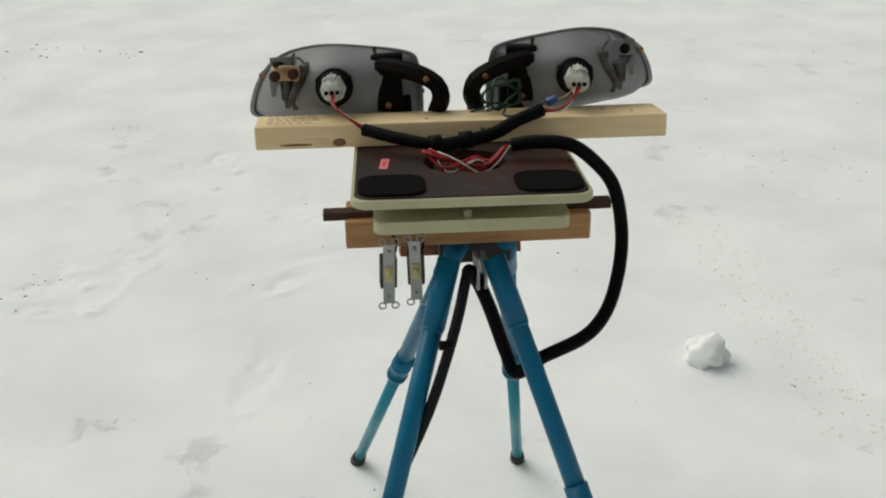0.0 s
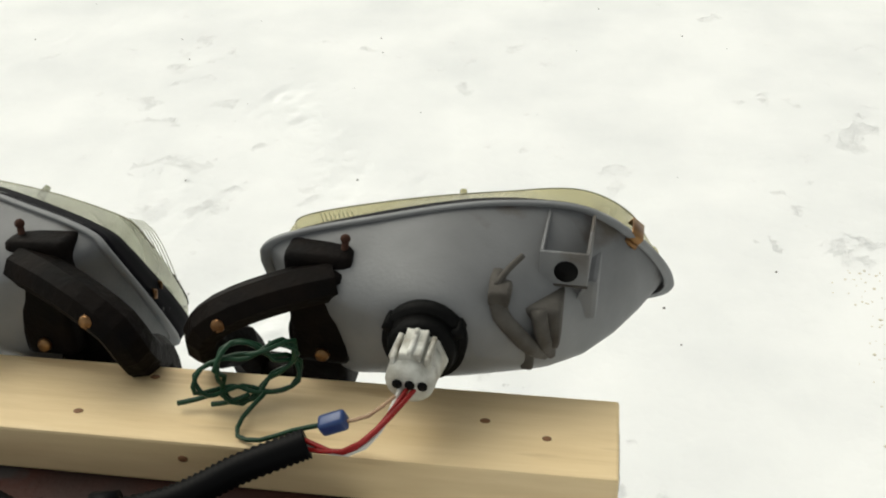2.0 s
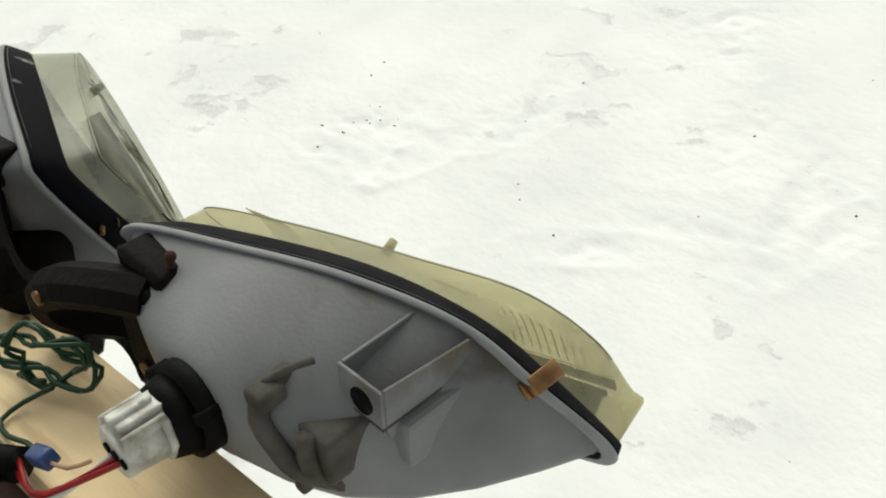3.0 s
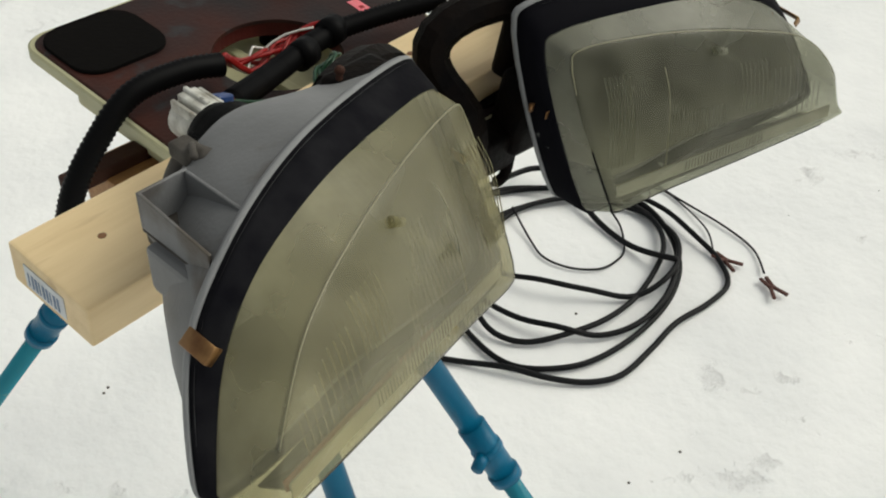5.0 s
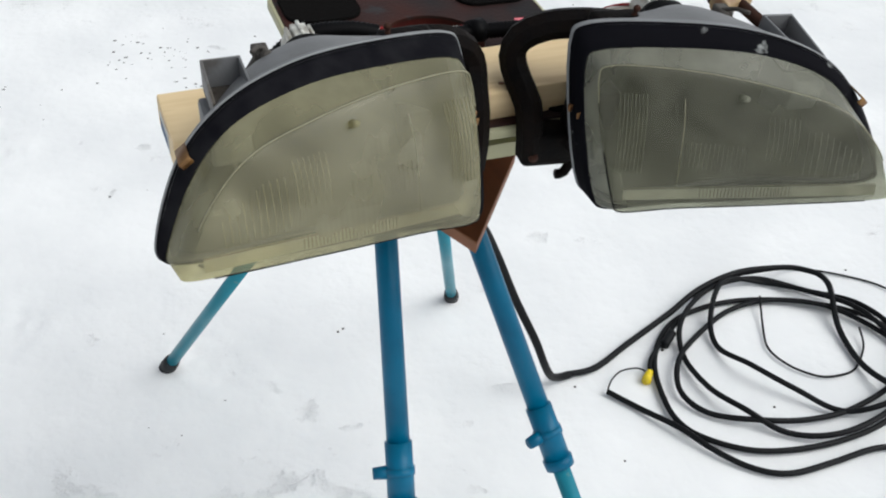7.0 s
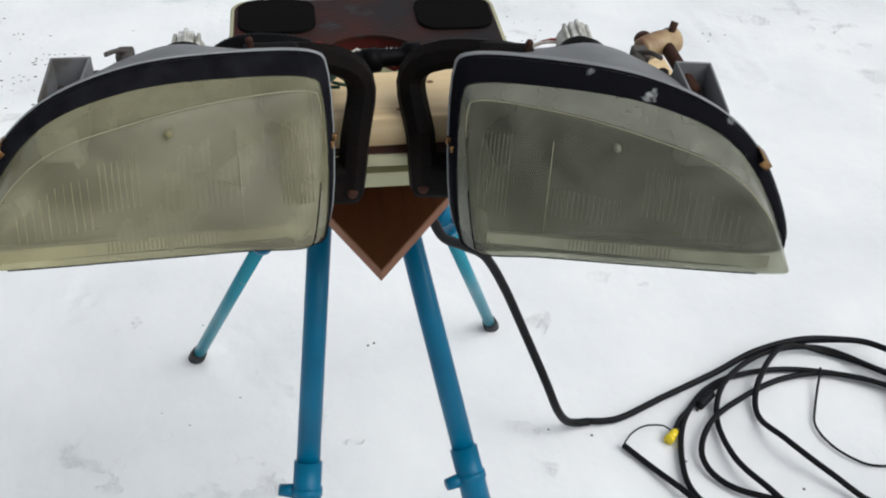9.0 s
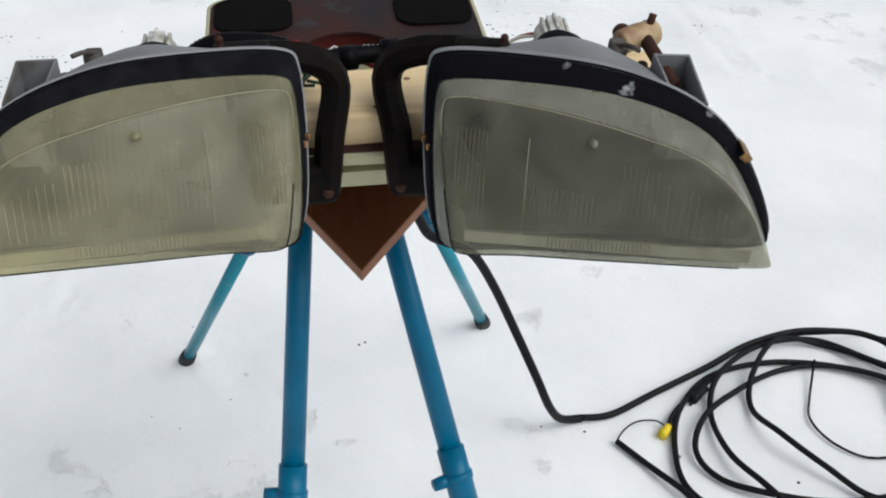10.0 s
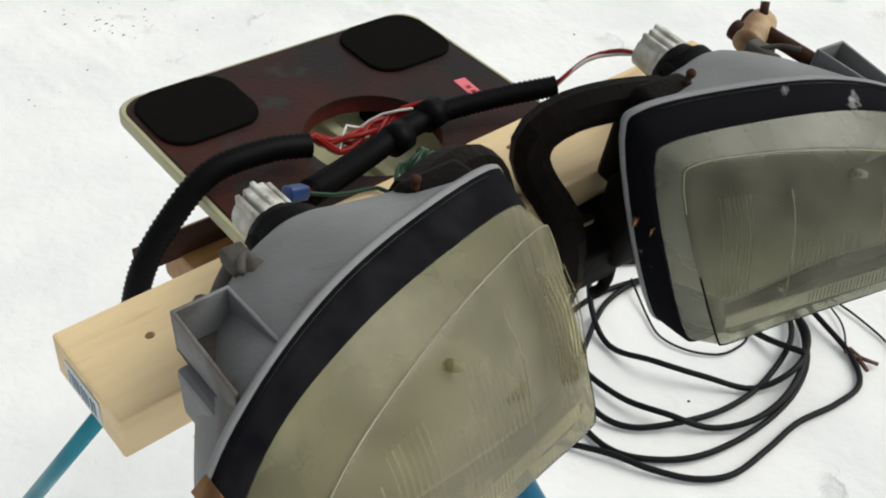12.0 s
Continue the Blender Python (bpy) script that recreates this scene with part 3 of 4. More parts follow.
    box(bm, *span(0.078, 0.1145), -0.108, -0.046, -0.0115, -0.0091, 0.0006, 1)
    part("floor_panel", bm, M["mechanism"], crate, smooth=False)
    bm = bmesh.new()
    box(bm, *span(0.085, 0.122), -0.096, -0.030, -0.048, -0.0116, 0.004, 2)
    part("lower_step", bm, M["housing"], crate, smooth=False)
    # flat black disc on the rear wall, stands for the shade in a round hole
    bm = bmesh.new()
    cyl(bm, (X(0.098), -0.1078, 0.003), (X(0.098), -0.1092, 0.003), 0.0090, 0.0090, 16)
    part("socket", bm, M["boot"], crate, "black disc painted as the shaded round hole")
    bm = bmesh.new()
    fin = [(0.1145, -0.105, -0.010), (0.1145, -0.050, -0.010), (0.100, -0.060, -0.072), (0.094, -0.080, -0.074)]
    fa = [bm.verts.new((X(x), y, z)) for x, y, z in fin]
    fb = [bm.verts.new((X(x - 0.0025), y, z)) for x, y, z in fin]
    bm.faces.new(fa)
    bm.faces.new(fb[::-1])
    for k in range(4):
        bm.faces.new((fa[k], fb[k], fb[(k + 1) % 4], fa[(k + 1) % 4]))
    part("fin", bm, M["housing"], crate, smooth=False)
    # aiming mechanism below the box
    bm = bmesh.new()
    box(bm, min(X(0.066), X(0.098)), max(X(0.066), X(0.098)), -0.136, -0.088, -0.050, -0.014, 0.004, 2)
    aimer = part("aiming_mechanism", bm, M["mechanism"], lamp, "grimy plastic aiming mechanism")
    for rod, radius in (
            ([(0.049, -0.122, 0.004), (0.052, -0.142, 0.000), (0.056, -0.150, -0.012), (0.066, -0.149, -0.026), (0.077, -0.144, -0.042), (0.086, -0.124, -0.062)], 0.0066),
            ([(0.082, -0.138, -0.014), (0.086, -0.140, -0.036), (0.090, -0.120, -0.066)], 0.0060)):
        bm = bmesh.new()
        sweep(bm, spline([(X(x), y, z) for x, y, z in rod], 0.006), radius, 10)
        part("lever", bm, M["mechanism"], aimer)
    for x0, x1, y0, y1, z0, z1 in ((0.070, 0.080, -0.144, -0.120, -0.066, -0.044), (0.046, 0.062, -0.152, -0.132, -0.004, 0.008)):
        bm = bmesh.new()
        box(bm, min(X(x0), X(x1)), max(X(x0), X(x1)), y0, y1, z0, z1, 0.003, 2)
        part("lug", bm, M["mechanism"], aimer)
    bm = bmesh.new()
    sweep(bm, spline([(X(0.050), -0.140, 0.006), (X(0.058), -0.128, 0.014), (X(0.066), -0.114, 0.017)], 0.005), 0.0024, 8)
    part("adjuster_rod", bm, M["mechanism"], aimer)
    # spring clips on the flange
    for x, y, z, rz in ((0.147, -0.010, -0.017, 38), (-0.137, -0.068, -0.060, 80)):
        bm = bmesh.new()
        mm = pose(X(x), y, z, 0, s * (rz if x > 0 else 80), 0) @ Matrix.Scale(1.0 if x > 0 else 0.62, 4)
        box(bm, -0.006, 0.006, -0.011, 0.013, 0.001, 0.0024, 0.0005, 1, mm)
        box(bm, -0.006, 0.006, 0.0116, 0.0130, -0.005, 0.002, 0.0005, 1, mm)
        box(bm, -0.006, 0.006, -0.0110, -0.0094, -0.008, 0.002, 0.0005, 1, mm)
        sweep(bm, [mm @ Vector((v, -0.0115, -0.007)) for v in (-0.006, 0.0, 0.006)], 0.0022, 8)
        part("spring_clip", bm, M["brass"], lamp, "tarnished brass spring clip")
    # pin at the top of the flange
    bm = bmesh.new()
    sweep(bm, [Vector((X(-0.066), -0.122, 0.021)), Vector((X(-0.068), -0.126, 0.000)), Vector((X(-0.072), -0.128, -0.050))], 0.0028, 8)
    ball(bm, (X(-0.066), -0.122, 0.022), 0.0040)
    part("pivot_pin", bm, M["rusty"], lamp, "rusty steel pivot pin")
    # black mounting bracket on the inner side
    def piece(name, parent, label=""):
        return part(name, bm, M["black"], parent, label)
    bm = bmesh.new()
    loop = [(-0.072, -0.136, -0.006), (-0.105, -0.150, -0.010), (-0.140, -0.163, -0.020), (-0.165, -0.168, -0.036), (-0.172, -0.164, -0.056), (-0.168, -0.148, -0.074), (-0.162, -0.124, -0.090), (-0.158, -0.114, -0.118), (-0.154, -0.112, -0.146)]
    sweep(bm, spline([(X(x), y, z) for x, y, z in loop], 0.012), 0.0180, 8, flat=0.85)
    bracket = part("bracket", bm, M["black"], lamp, "black steel bracket with a loop", smooth=False)
    bm = bmesh.new()
    box(bm, *span(-0.108, -0.063), -0.148, -0.128, -0.080, 0.004, 0.006, 2)
    piece("back_plate", bracket)
    bm = bmesh.new()
    box(bm, *span(-0.112, -0.058), -0.138, -0.110, -0.016, 0.014, 0.006, 2)
    piece("hinge", bracket)
    bm = bmesh.new()
    box(bm, *span(-0.166, -0.100), -0.128, -0.098, -0.156, -0.112, 0.008, 2)
    piece("clamp_block", bracket)
    bm = bmesh.new()
    box(bm, *span(-0.120, -0.072), -0.127, -0.090, -0.136, -0.060, 0.007, 2)
    piece("cheek", bracket)
    if chipped:
        bm = bmesh.new()
        sweep(bm, spline([(X(-0.108), -0.108, -0.128), (X(-0.105), -0.104, -0.150), (X(-0.112), -0.100, -0.166), (X(-0.122), -0.100, -0.168)], 0.006), 0.0055, 8)
        piece("hook", bracket)
    for x, y, z in ((-0.083, -0.1485, -0.069), (-0.150, -0.180, -0.026), (-0.156, -0.098, -0.140)):
        bm = bmesh.new()
        cyl(bm, (X(x), y, z), (X(x), y + (-0.004 if y < -0.1 else 0.004), z), 0.0062, 0.005, 8)
        part("screw", bm, M["rusty"] if y > -0.1 else M["brass"], bracket)
    if chipped:
        bm = bmesh.new()
        sweep(bm, spline([(X(0.062), -0.160, -0.004), (X(0.080), -0.168, 0.000), (X(0.101), -0.176, 0.000)], 0.005), 0.013, 14, flat=0.95)
        knob = part("adjuster", bm, M["amber"], lamp, "ivory and rust-brown aiming adjuster")
        for x in (0.067, 0.096):
            bm = bmesh.new()
            cyl(bm, (X(x), -0.170 - 0.3 * (x - 0.067), -0.002), (X(x), -0.180 - 0.3 * (x - 0.067), -0.002), 0.009, 0.009, 16)
            part("cap", bm, M["rusty"], knob)
        bm = bmesh.new()
        sweep(bm, [Vector((X(0.092), -0.172, 0.008)), Vector((X(0.096), -0.178, 0.020))], 0.004, 10)
        part("screw", bm, M["rusty"], knob)
        bm = bmesh.new()
        sweep(bm, [Vector((X(0.088), -0.165, 0.000)), Vector((X(0.096), -0.085, 0.000))], 0.007, 10)
        part("shaft", bm, M["rusty"], knob)
    else:
        bm = bmesh.new()
        sweep(bm, [Vector((-0.004 + 0.013 * math.cos(a), -0.110 + 0.007 * math.sin(a), 0.0185 + 0.003 * math.sin(a))) for a in (2 * math.pi * k / 24 for k in range(24))], 0.0008, 6, closed=True)
        part("moulded_mark", bm, M["mechanism"], lamp)
    return lamp


lamp_r = build_headlamp(pose(0.1927, 0.1999, 1.0804, -1.22, 1.18, -2.46), 1, "car headlamp with yellowed lens and clean black seal on the beam", False)
lamp_l = build_headlamp(pose(-0.205, 0.2186, 1.0521, -8.23, -3.57, -3.64) @ Matrix.Diagonal((1.015, 1.05, 1.03, 1.0)), -1, "car headlamp with clearer lens and flaking black seal on the beam", True)


# ---- plates, blocks and boards under the beam ----
PLATE = pose(-0.0185, -0.131, 0.9665, -4.2, 0, -1.5)


def build_plates():
    up = empty("upper_plate", PLATE, "upturned cream plate with rusty steel face, dark pads and round hole", "plate")
    w, d, hy = 0.348, 0.382, -0.016
    rim_o = rounded(w, d, 0.026)

    def with_hole(outline, z0, z1, material, name, label, hole_r):
        """A plate with a round hole: outline and hole are joined by faces ring by ring."""
        bm = bmesh.new()
        n = len(outline)
        def ring(f, z, r=None):
            out = []
            for x, y in outline:
                a = math.atan2(y - hy, x)
                hx, hyy = hole_r * math.cos(a), hy + hole_r * math.sin(a)
                out.append(bm.verts.new((hx + (x - hx) * f, hyy + (y - hyy) * f, z)))
            return out
        rs = [ring(0, z1), ring(0.5, z1), ring(0.985, z1), ring(1, z1 - 0.002), ring(1, z0 + 0.002), ring(0.985, z0), ring(0.5, z0), ring(0, z0)]
        for a, b in zip(rs, rs[1:] + rs[:1]):
            for k in range(n):
                bm.faces.new((a[k], a[(k + 1) % n], b[(k + 1) % n], b[k]))
        return part(name, bm, material, up, label, smooth=False)
    fine = []
    for k in range(len(rim_o)):
        a, b = rim_o[k], rim_o[(k + 1) % len(rim_o)]
        m = max(1, int(math.dist(a, b) / 0.02))
        fine += [(a[0] + (b[0] - a[0]) * j / m, a[1] + (b[1] - a[1]) * j / m) for j in range(m)]
    with_hole(fine, -0.006, 0.0075, M["cream"], "shell", "cream plastic edge", 0.071)
    with_hole([(x * 0.972, y * 0.974) for x, y in fine], 0.0055, 0.0095, M["rust"], "steel_face", "rust-stained dark steel", 0.064)
    with_hole([(0.0705 * math.cos(2 * math.pi * k / 60), hy + 0.0705 * math.sin(2 * math.pi * k / 60)) for k in range(60)], -0.010, 0.0054, M["dark_red"], "hole_ring", "dark red ring round the hole", 0.066)
    for sx in (-1, 1):
        for sy in (-1, 1):
            bm = bmesh.new()
            slab(bm, rounded(0.098, 0.092, 0.026), 0.0096, 0.0135, 0.001)
            bmesh.ops.translate(bm, vec=(sx * 0.1145, sy * 0.134, 0), verts=bm.verts)
            part("pad", bm, M["pad"], up, "black felt pad", smooth=False)
    bm = bmesh.new()
    box(bm, -0.0065, 0.0065, -0.026, 0.026, 0.0097, 0.0101, m=pose(-0.125, -0.019, 0, 0, 0, -5))
    st = part("sticker", bm, M["pink"], up, "pink paper sticker", smooth=False)
    for k in range(3):
        bm = bmesh.new()
        box(bm, -0.0025, 0.0025, -0.012 + 0.009 * k, -0.007 + 0.009 * k, 0.0101, 0.0104, m=pose(-0.125, -0.019, 0, 0, 0, -5))
        part("print_bar", bm, M["red"], st, smooth=False)

    low = empty("lower_plate", pose(-0.019, -0.135, 0.9225, -4.0, 0, -1.0), "cream plastic plate with a raised rib under the upper plate", "plate")
    bm = bmesh.new()
    slab(bm, rounded(0.288, 0.325, 0.02), -0.009, 0.010, 0.002)
    part("shell", bm, M["cream"], low, smooth=False)
    bm = bmesh.new()
    box(bm, -0.012, 0.000, -0.150, 0.150, 0.009, 0.019, 0.002)
    part("rib", bm, M["cream"], low, smooth=False)
    for sx in (-1, 1):
        for sy in (-1, 1):
            bm = bmesh.new()
            cyl(bm, (sx * 0.06, sy * 0.09, 0.008), (sx * 0.06, sy * 0.09, 0.0420 + 0.003 * -sy), 0.016, 0.016, 16)
            part("spacer", bm, M["pad"], low)

    stick = tagged(new("wooden_stick"), "dark brown wooden stick poking out under the plates", "stick")
    stick.matrix_world = pose(-0.018, -0.184, 0.9130, 0, -0.5, -1.0)
    bm = bmesh.new()
    box(bm, -0.224, 0.224, -0.011, 0.011, -0.0068, 0.0068, 0.002)
    part("bar", bm, M["dark_wood"], stick, smooth=False)

    blk = tagged(new("wood_block"), "weathered orange-brown wood block under the plates", "wood block")
    blk.matrix_world = pose(-0.018, -0.168, 0.8868, 0, -0.3, -1.2)
    bm = bmesh.new()
    box(bm, -0.190, 0.190, -0.044, 0.044, -0.0225, 0.0225, 0.004)
    part("block", bm, M["old_wood"], blk, smooth=False)

    brd = tagged(new("laminate_board"), "brown laminated board with a pointed front on top of the stand", "board")
    brd.matrix_world = pose(-0.007, 0.043, 0.791, -9, 0, 0)
    bm = bmesh.new()
    slab(bm, [(0.0, 0.0), (-0.118, -0.148), (-0.116, -0.178), (0.082, -0.178), (0.078, -0.148)], -0.009, 0.008, 0.001)
    part("panel", bm, [M["laminate"], M["laminate_lit_edge"]], brd, smooth=False)
    me = brd.children[0].data
    # side faces take the paler brown that stands for the lit edge
    for p in me.polygons:
        p.material_index = 0 if abs(p.normal.z) > 0.9 else 1


build_plates()


# ---- the four-legged stand ----
LEGS = (((0.042, -0.176, 0.862), (0.160, 0.369, 0.0)), ((-0.034, -0.196, 0.862), (-0.228, 0.402, 0.0)),
        ((0.014, -0.257, 0.862), (0.311, -0.772, 0.0)), ((-0.054, -0.258, 0.862), (-0.355, -0.799, 0.0)))


def build_stand():
    stand = empty("folding_stand", pose(0, -0.16, 0), "bright blue painted tubular stand with four splayed legs", "stand")
    off = Vector((0, -0.16, 0))
    for top, foot in LEGS:
        t, f = Vector(top) - off, Vector(foot) - off
        d = (f - t).normalized()
        L = (f - t).length
        bm = bmesh.new()
        cyl(bm, t, t + d * (L * 0.44), 0.0155, None, 24)
        leg = part("leg", bm, M["leg"], stand, "glossy blue tube")
        bm = bmesh.new()
        cyl(bm, t, t + d * 0.105, 0.0180, None, 24)
        cyl(bm, t + d * 0.105, t + d * 0.112, 0.0180, 0.0160, 24)
        part("sleeve", bm, M["leg"], leg)
        j = t + d * (L * (0.415 if f.y > t.y else 0.345))
        side = d.cross(Vector((0, 0, 1))).normalized()
        bm = bmesh.new()
        cyl(bm, j, j + d * 0.078, 0.0185, 0.0185, 24)
        cyl(bm, j + d * 0.078, j + d * 0.092, 0.0212, 0.0205, 24)
        cyl(bm, j + d * 0.034, j + d * 0.044, 0.0205, 0.0205, 24)
        cyl(bm, j + d * 0.040 + side * 0.012, j + d * 0.040 + side * 0.036, 0.010, 0.008, 12)
        part("collar", bm, M["leg"], leg, "blue clamp collar with a knob")
        bm = bmesh.new()
        cyl(bm, j + d * 0.06, f - d * 0.02, 0.0125, None, 20)
        part("lower_tube", bm, M["leg_low"], leg, "pale blue inner tube")
        bm = bmesh.new()
        cyl(bm, f - d * 0.042, f - d * 0.008, 0.0155, 0.0175, 20)
        cyl(bm, f - d * 0.010, f + d * 0.006, 0.0175, 0.0165, 20)
        part("rubber_foot", bm, M["foot"], leg, "black rubber foot")
    bm = bmesh.new()
    box(bm, -0.062, 0.052, -0.020, 0.050, 0.816, 0.8640, 0.003)
    part("head_plate", bm, M["foot"], stand, smooth=False)
    for x, y in ((-0.012, -0.092), (0.000, -0.090)):
        bm = bmesh.new()
        box(bm, -0.0025, 0.0025, -0.016, 0.016, 0.812, 0.864, 0.001, 1, pose(x, y, 0, 0, 0, 6))
        part("hinge_cheek", bm, M["steel"], stand, "dull steel hinge cheek", smooth=False)


build_stand()


# ---- harness on the beam and plate ----
def build_harness():
    h = empty("wiring_harness", pose(0, -0.1, 0.99), "black corrugated wiring loom with red wires joining both headlamps", "wiring harness")
    o = Vector((0, -0.1, 0.99))
    L = lambda pts: [Vector(p) - o for p in pts]
    bulb_r, bulb_l = Vector((0.186, -0.014, 1.054)), Vector((-0.221, 0.002, 1.054))
    tube("loom_branch", L([(-0.173, -0.068, 1.008), (-0.120, -0.096, 1.001), (-0.060, -0.115, 0.995), (-0.010, -0.105, 0.995)]), 0.0105, M["loom"], h, 12, 0.0015, 0.0022)
    tube("loom_branch", L([(0.118, -0.049, 1.023), (0.075, -0.068, 1.013), (0.030, -0.092, 1.000), (-0.030, -0.112, 0.995), (-0.070, -0.118, 0.993)]), 0.0115, M["loom"], h, 12, 0.0015, 0.0022)
    for x, y in ((-0.062, -0.116), (-0.012, -0.103)):
        bm = bmesh.new()
        cyl(bm, Vector((x - 0.009, y - 0.002, 0.996)) - o, Vector((x + 0.009, y + 0.002, 0.996)) - o, 0.0145, None, 16)
        part("tape_wrap", bm, M["loom"], h, "black tape")
    tube("loom_trunk", L([(0.057, -0.139, 0.998), (0.095, -0.146, 1.004), (0.147, -0.152, 0.999), (0.190, -0.153, 0.966), (0.218, -0.155, 0.928), (0.231, -0.163, 0.876), (0.230, -0.185, 0.824), (0.212, -0.222, 0.772), (0.186, -0.255, 0.742),
                          (0.150, -0.280, 0.724), (0.088, -0.295, 0.704), (0.048, -0.285, 0.672), (0.033, -0.268, 0.700), (0.010, -0.255, 0.770), (-0.012, -0.252, 0.825), (-0.026, -0.262, 0.844)]), 0.0115, M["loom"], h, 12, 0.0013, 0.0025)
    tube("loom_tail", L([(-0.022, -0.256, 0.838), (-0.030, -0.280, 0.842), (-0.047, -0.325, 0.802), (-0.069, -0.355, 0.743), (-0.097, -0.378, 0.672), (-0.138, -0.392, 0.581), (-0.161, -0.400, 0.534), (-0.200, -0.412, 0.505), (-0.242, -0.430, 0.466), (-0.286, -0.448, 0.380), (-0.336, -0.452, 0.260),
                         (-0.376, -0.425, 0.165), (-0.405, -0.424, 0.090), (-0.432, -0.438, 0.040), (-0.460, -0.452, 0.016), (-0.489, -0.456, 0.012)]), 0.0085, M["cable"], h, 12, 0.0, 0.008)
    bm = bmesh.new()
    cyl(bm, Vector((-0.060, -0.350, 0.768)) - o, Vector((-0.077, -0.354, 0.770)) - o, 0.006, 0.0075, 12)
    part("cable_clip", bm, M["loom"], h, "small black clip on the cable")
    rng = random.Random(7)
    for k in range(3):
        e = [rng.uniform(-0.003, 0.003) for _ in range(6)]
        tube("wire", L([bulb_r + Vector((-0.006 + 0.006 * k, 0.004, -0.003)), (0.170 + e[0], -0.044, 1.037 + e[1]), (0.148 + e[2], -0.056, 1.026 + e[3]), (0.116, -0.049 + e[4], 1.023 + e[5])]), 0.0019, M["red"] if k else M["white_wire"], h, 8)
        tube("wire", L([bulb_l + Vector((-0.005 + 0.005 * k, 0.004, -0.003)), (-0.220 + e[0], -0.034, 1.042 + e[1]), (-0.202 + e[2], -0.058, 1.032 + e[3]), (-0.171, -0.068 + e[4], 1.008 + e[5])]), 0.0019, M["red"] if k else M["white_wire"], h, 8)
    # loose red wires in front of the hole, one with a white stripe
    for k in range(9):
        a, b = rng.uniform(-0.085, -0.060), rng.uniform(0.040, 0.055)
        pts = [(a, -0.135 + rng.uniform(-0.01, 0.01), 0.992)]
        for j in range(1, 5):
            pts.append((a + (b - a) * j / 5, -0.152 + rng.uniform(-0.013, 0.010), 0.976 - 0.012 * math.sin(1.6 * j + 0.5 * k) * (j % 2) + rng.uniform(-0.006, 0.004)))
        pts.append((b, -0.148, 1.000))
        tube("wire", L(pts), 0.0013 if k in (0, 5) else 0.0024, M["white_wire"] if k in (0, 5) else M["red"], h, 8)
    # green coil of wire and its blue splice
    pts = []
    for k in range(40):
        a = k * 2 * math.pi / 9.3
        r = 0.026 + 0.006 * math.sin(k * 1.7)
        pts.append((0.062 + 1.35 * r * math.cos(a) * 0.8 + 0.004 * math.sin(k), 0.006 + 0.55 * r * math.cos(a) + 0.006 * math.sin(k * 2.3), 1.036 + 0.85 * r * math.sin(a)))
    pts = [p for p in pts if p[2] > 1.009]
    tube("green_wire", L(pts), 0.0018, M["green"], h, 8, step=0.006, label="dark green insulated wire")
    tube("green_wire", L([(0.040, 0.000, 1.020), (0.020, -0.004, 1.013), (0.006, -0.008, 1.011)]), 0.002, M["green"], h, 8)
    tube("green_wire", L([(0.060, 0.000, 1.018), (0.046, -0.004, 1.013), (0.032, -0.006, 1.011)]), 0.002, M["green"], h, 8)
    tube("green_wire", L([(0.072, 0.000, 1.020), (0.060, -0.018, 1.012), (0.062, -0.036, 1.011), (0.080, -0.040, 1.013), (0.104, -0.037, 1.022), (0.130, -0.040, 1.034)]), 0.0018, M["green"], h, 8)
    tube("tan_wire", L([(0.142, -0.040, 1.037), (0.160, -0.036, 1.041), (0.178, -0.028, 1.054)]), 0.0014, M["tan_wire"], h, 8)
    bm = bmesh.new()
    box(bm, -0.010, 0.010, -0.006, 0.006, -0.006, 0.006, 0.003, 2, Matrix.Translation(Vector((0.136, -0.040, 1.036)) - o) @ pose(0, 0, 0, 10, -20, 8))
    part("splice", bm, M["blue"], h, "blue snap-on wire splice")


build_harness()


# ---- two toggle switches hanging under the block ----
def build_switch(m):
    sw = empty("light_switch", m, "bare household toggle switch on a steel strap hanging by its wires", "light switch", "hanging switches")
    bm = bmesh.new()
    box(bm, -0.009, 0.009, -0.001, 0.001, -0.052, 0.052, 0.0004, 1)
    for z, sz in ((-0.052, -1), (0.052, 1)):
        for sx in (-1, 1):
            sweep(bm, [Vector((sx * 0.010 + 0.0055 * math.cos(a), 0, z + sz * 0.004 + 0.0055 * math.sin(a))) for a in (2 * math.pi * k / 14 for k in range(14))], 0.0014, 6, closed=True)
    part("strap", bm, M["steel"], sw, "bent steel mounting strap", smooth=False)
    bm = bmesh.new()
    box(bm, -0.013, 0.013, 0.001, 0.022, -0.026, 0.026, 0.002)
    part("body", bm, M["mechanism"], sw, smooth=False)
    bm = bmesh.new()
    box(bm, -0.0065, 0.0065, -0.003, -0.001, -0.013, 0.013, 0.0008)
    box(bm, -0.0035, 0.0035, -0.012, -0.002, 0.001, 0.008, 0.001)
    part("toggle", bm, M["ivory"], sw, "ivory toggle")
    for z in (-0.040, 0.040):
        bm = bmesh.new()
        cyl(bm, (0, -0.001, z), (0, -0.004, z), 0.0035, 0.003, 10)
        part("screw", bm, M["steel"], sw)
    tube("hanging_wire", [(0.008, 0.012, 0.024), (0.014, 0.016, 0.045), (0.004, 0.022, 0.062), (0.0, 0.03, 0.072)], 0.0018, M["loom"], sw, 8)
    return sw


sw_a = build_switch(pose(-0.145, -0.238, 0.832, 3, 1.5, 4))
sw_b = copy_thing(sw_a, pose(-0.104, -0.236, 0.835, 3, -1, -6))


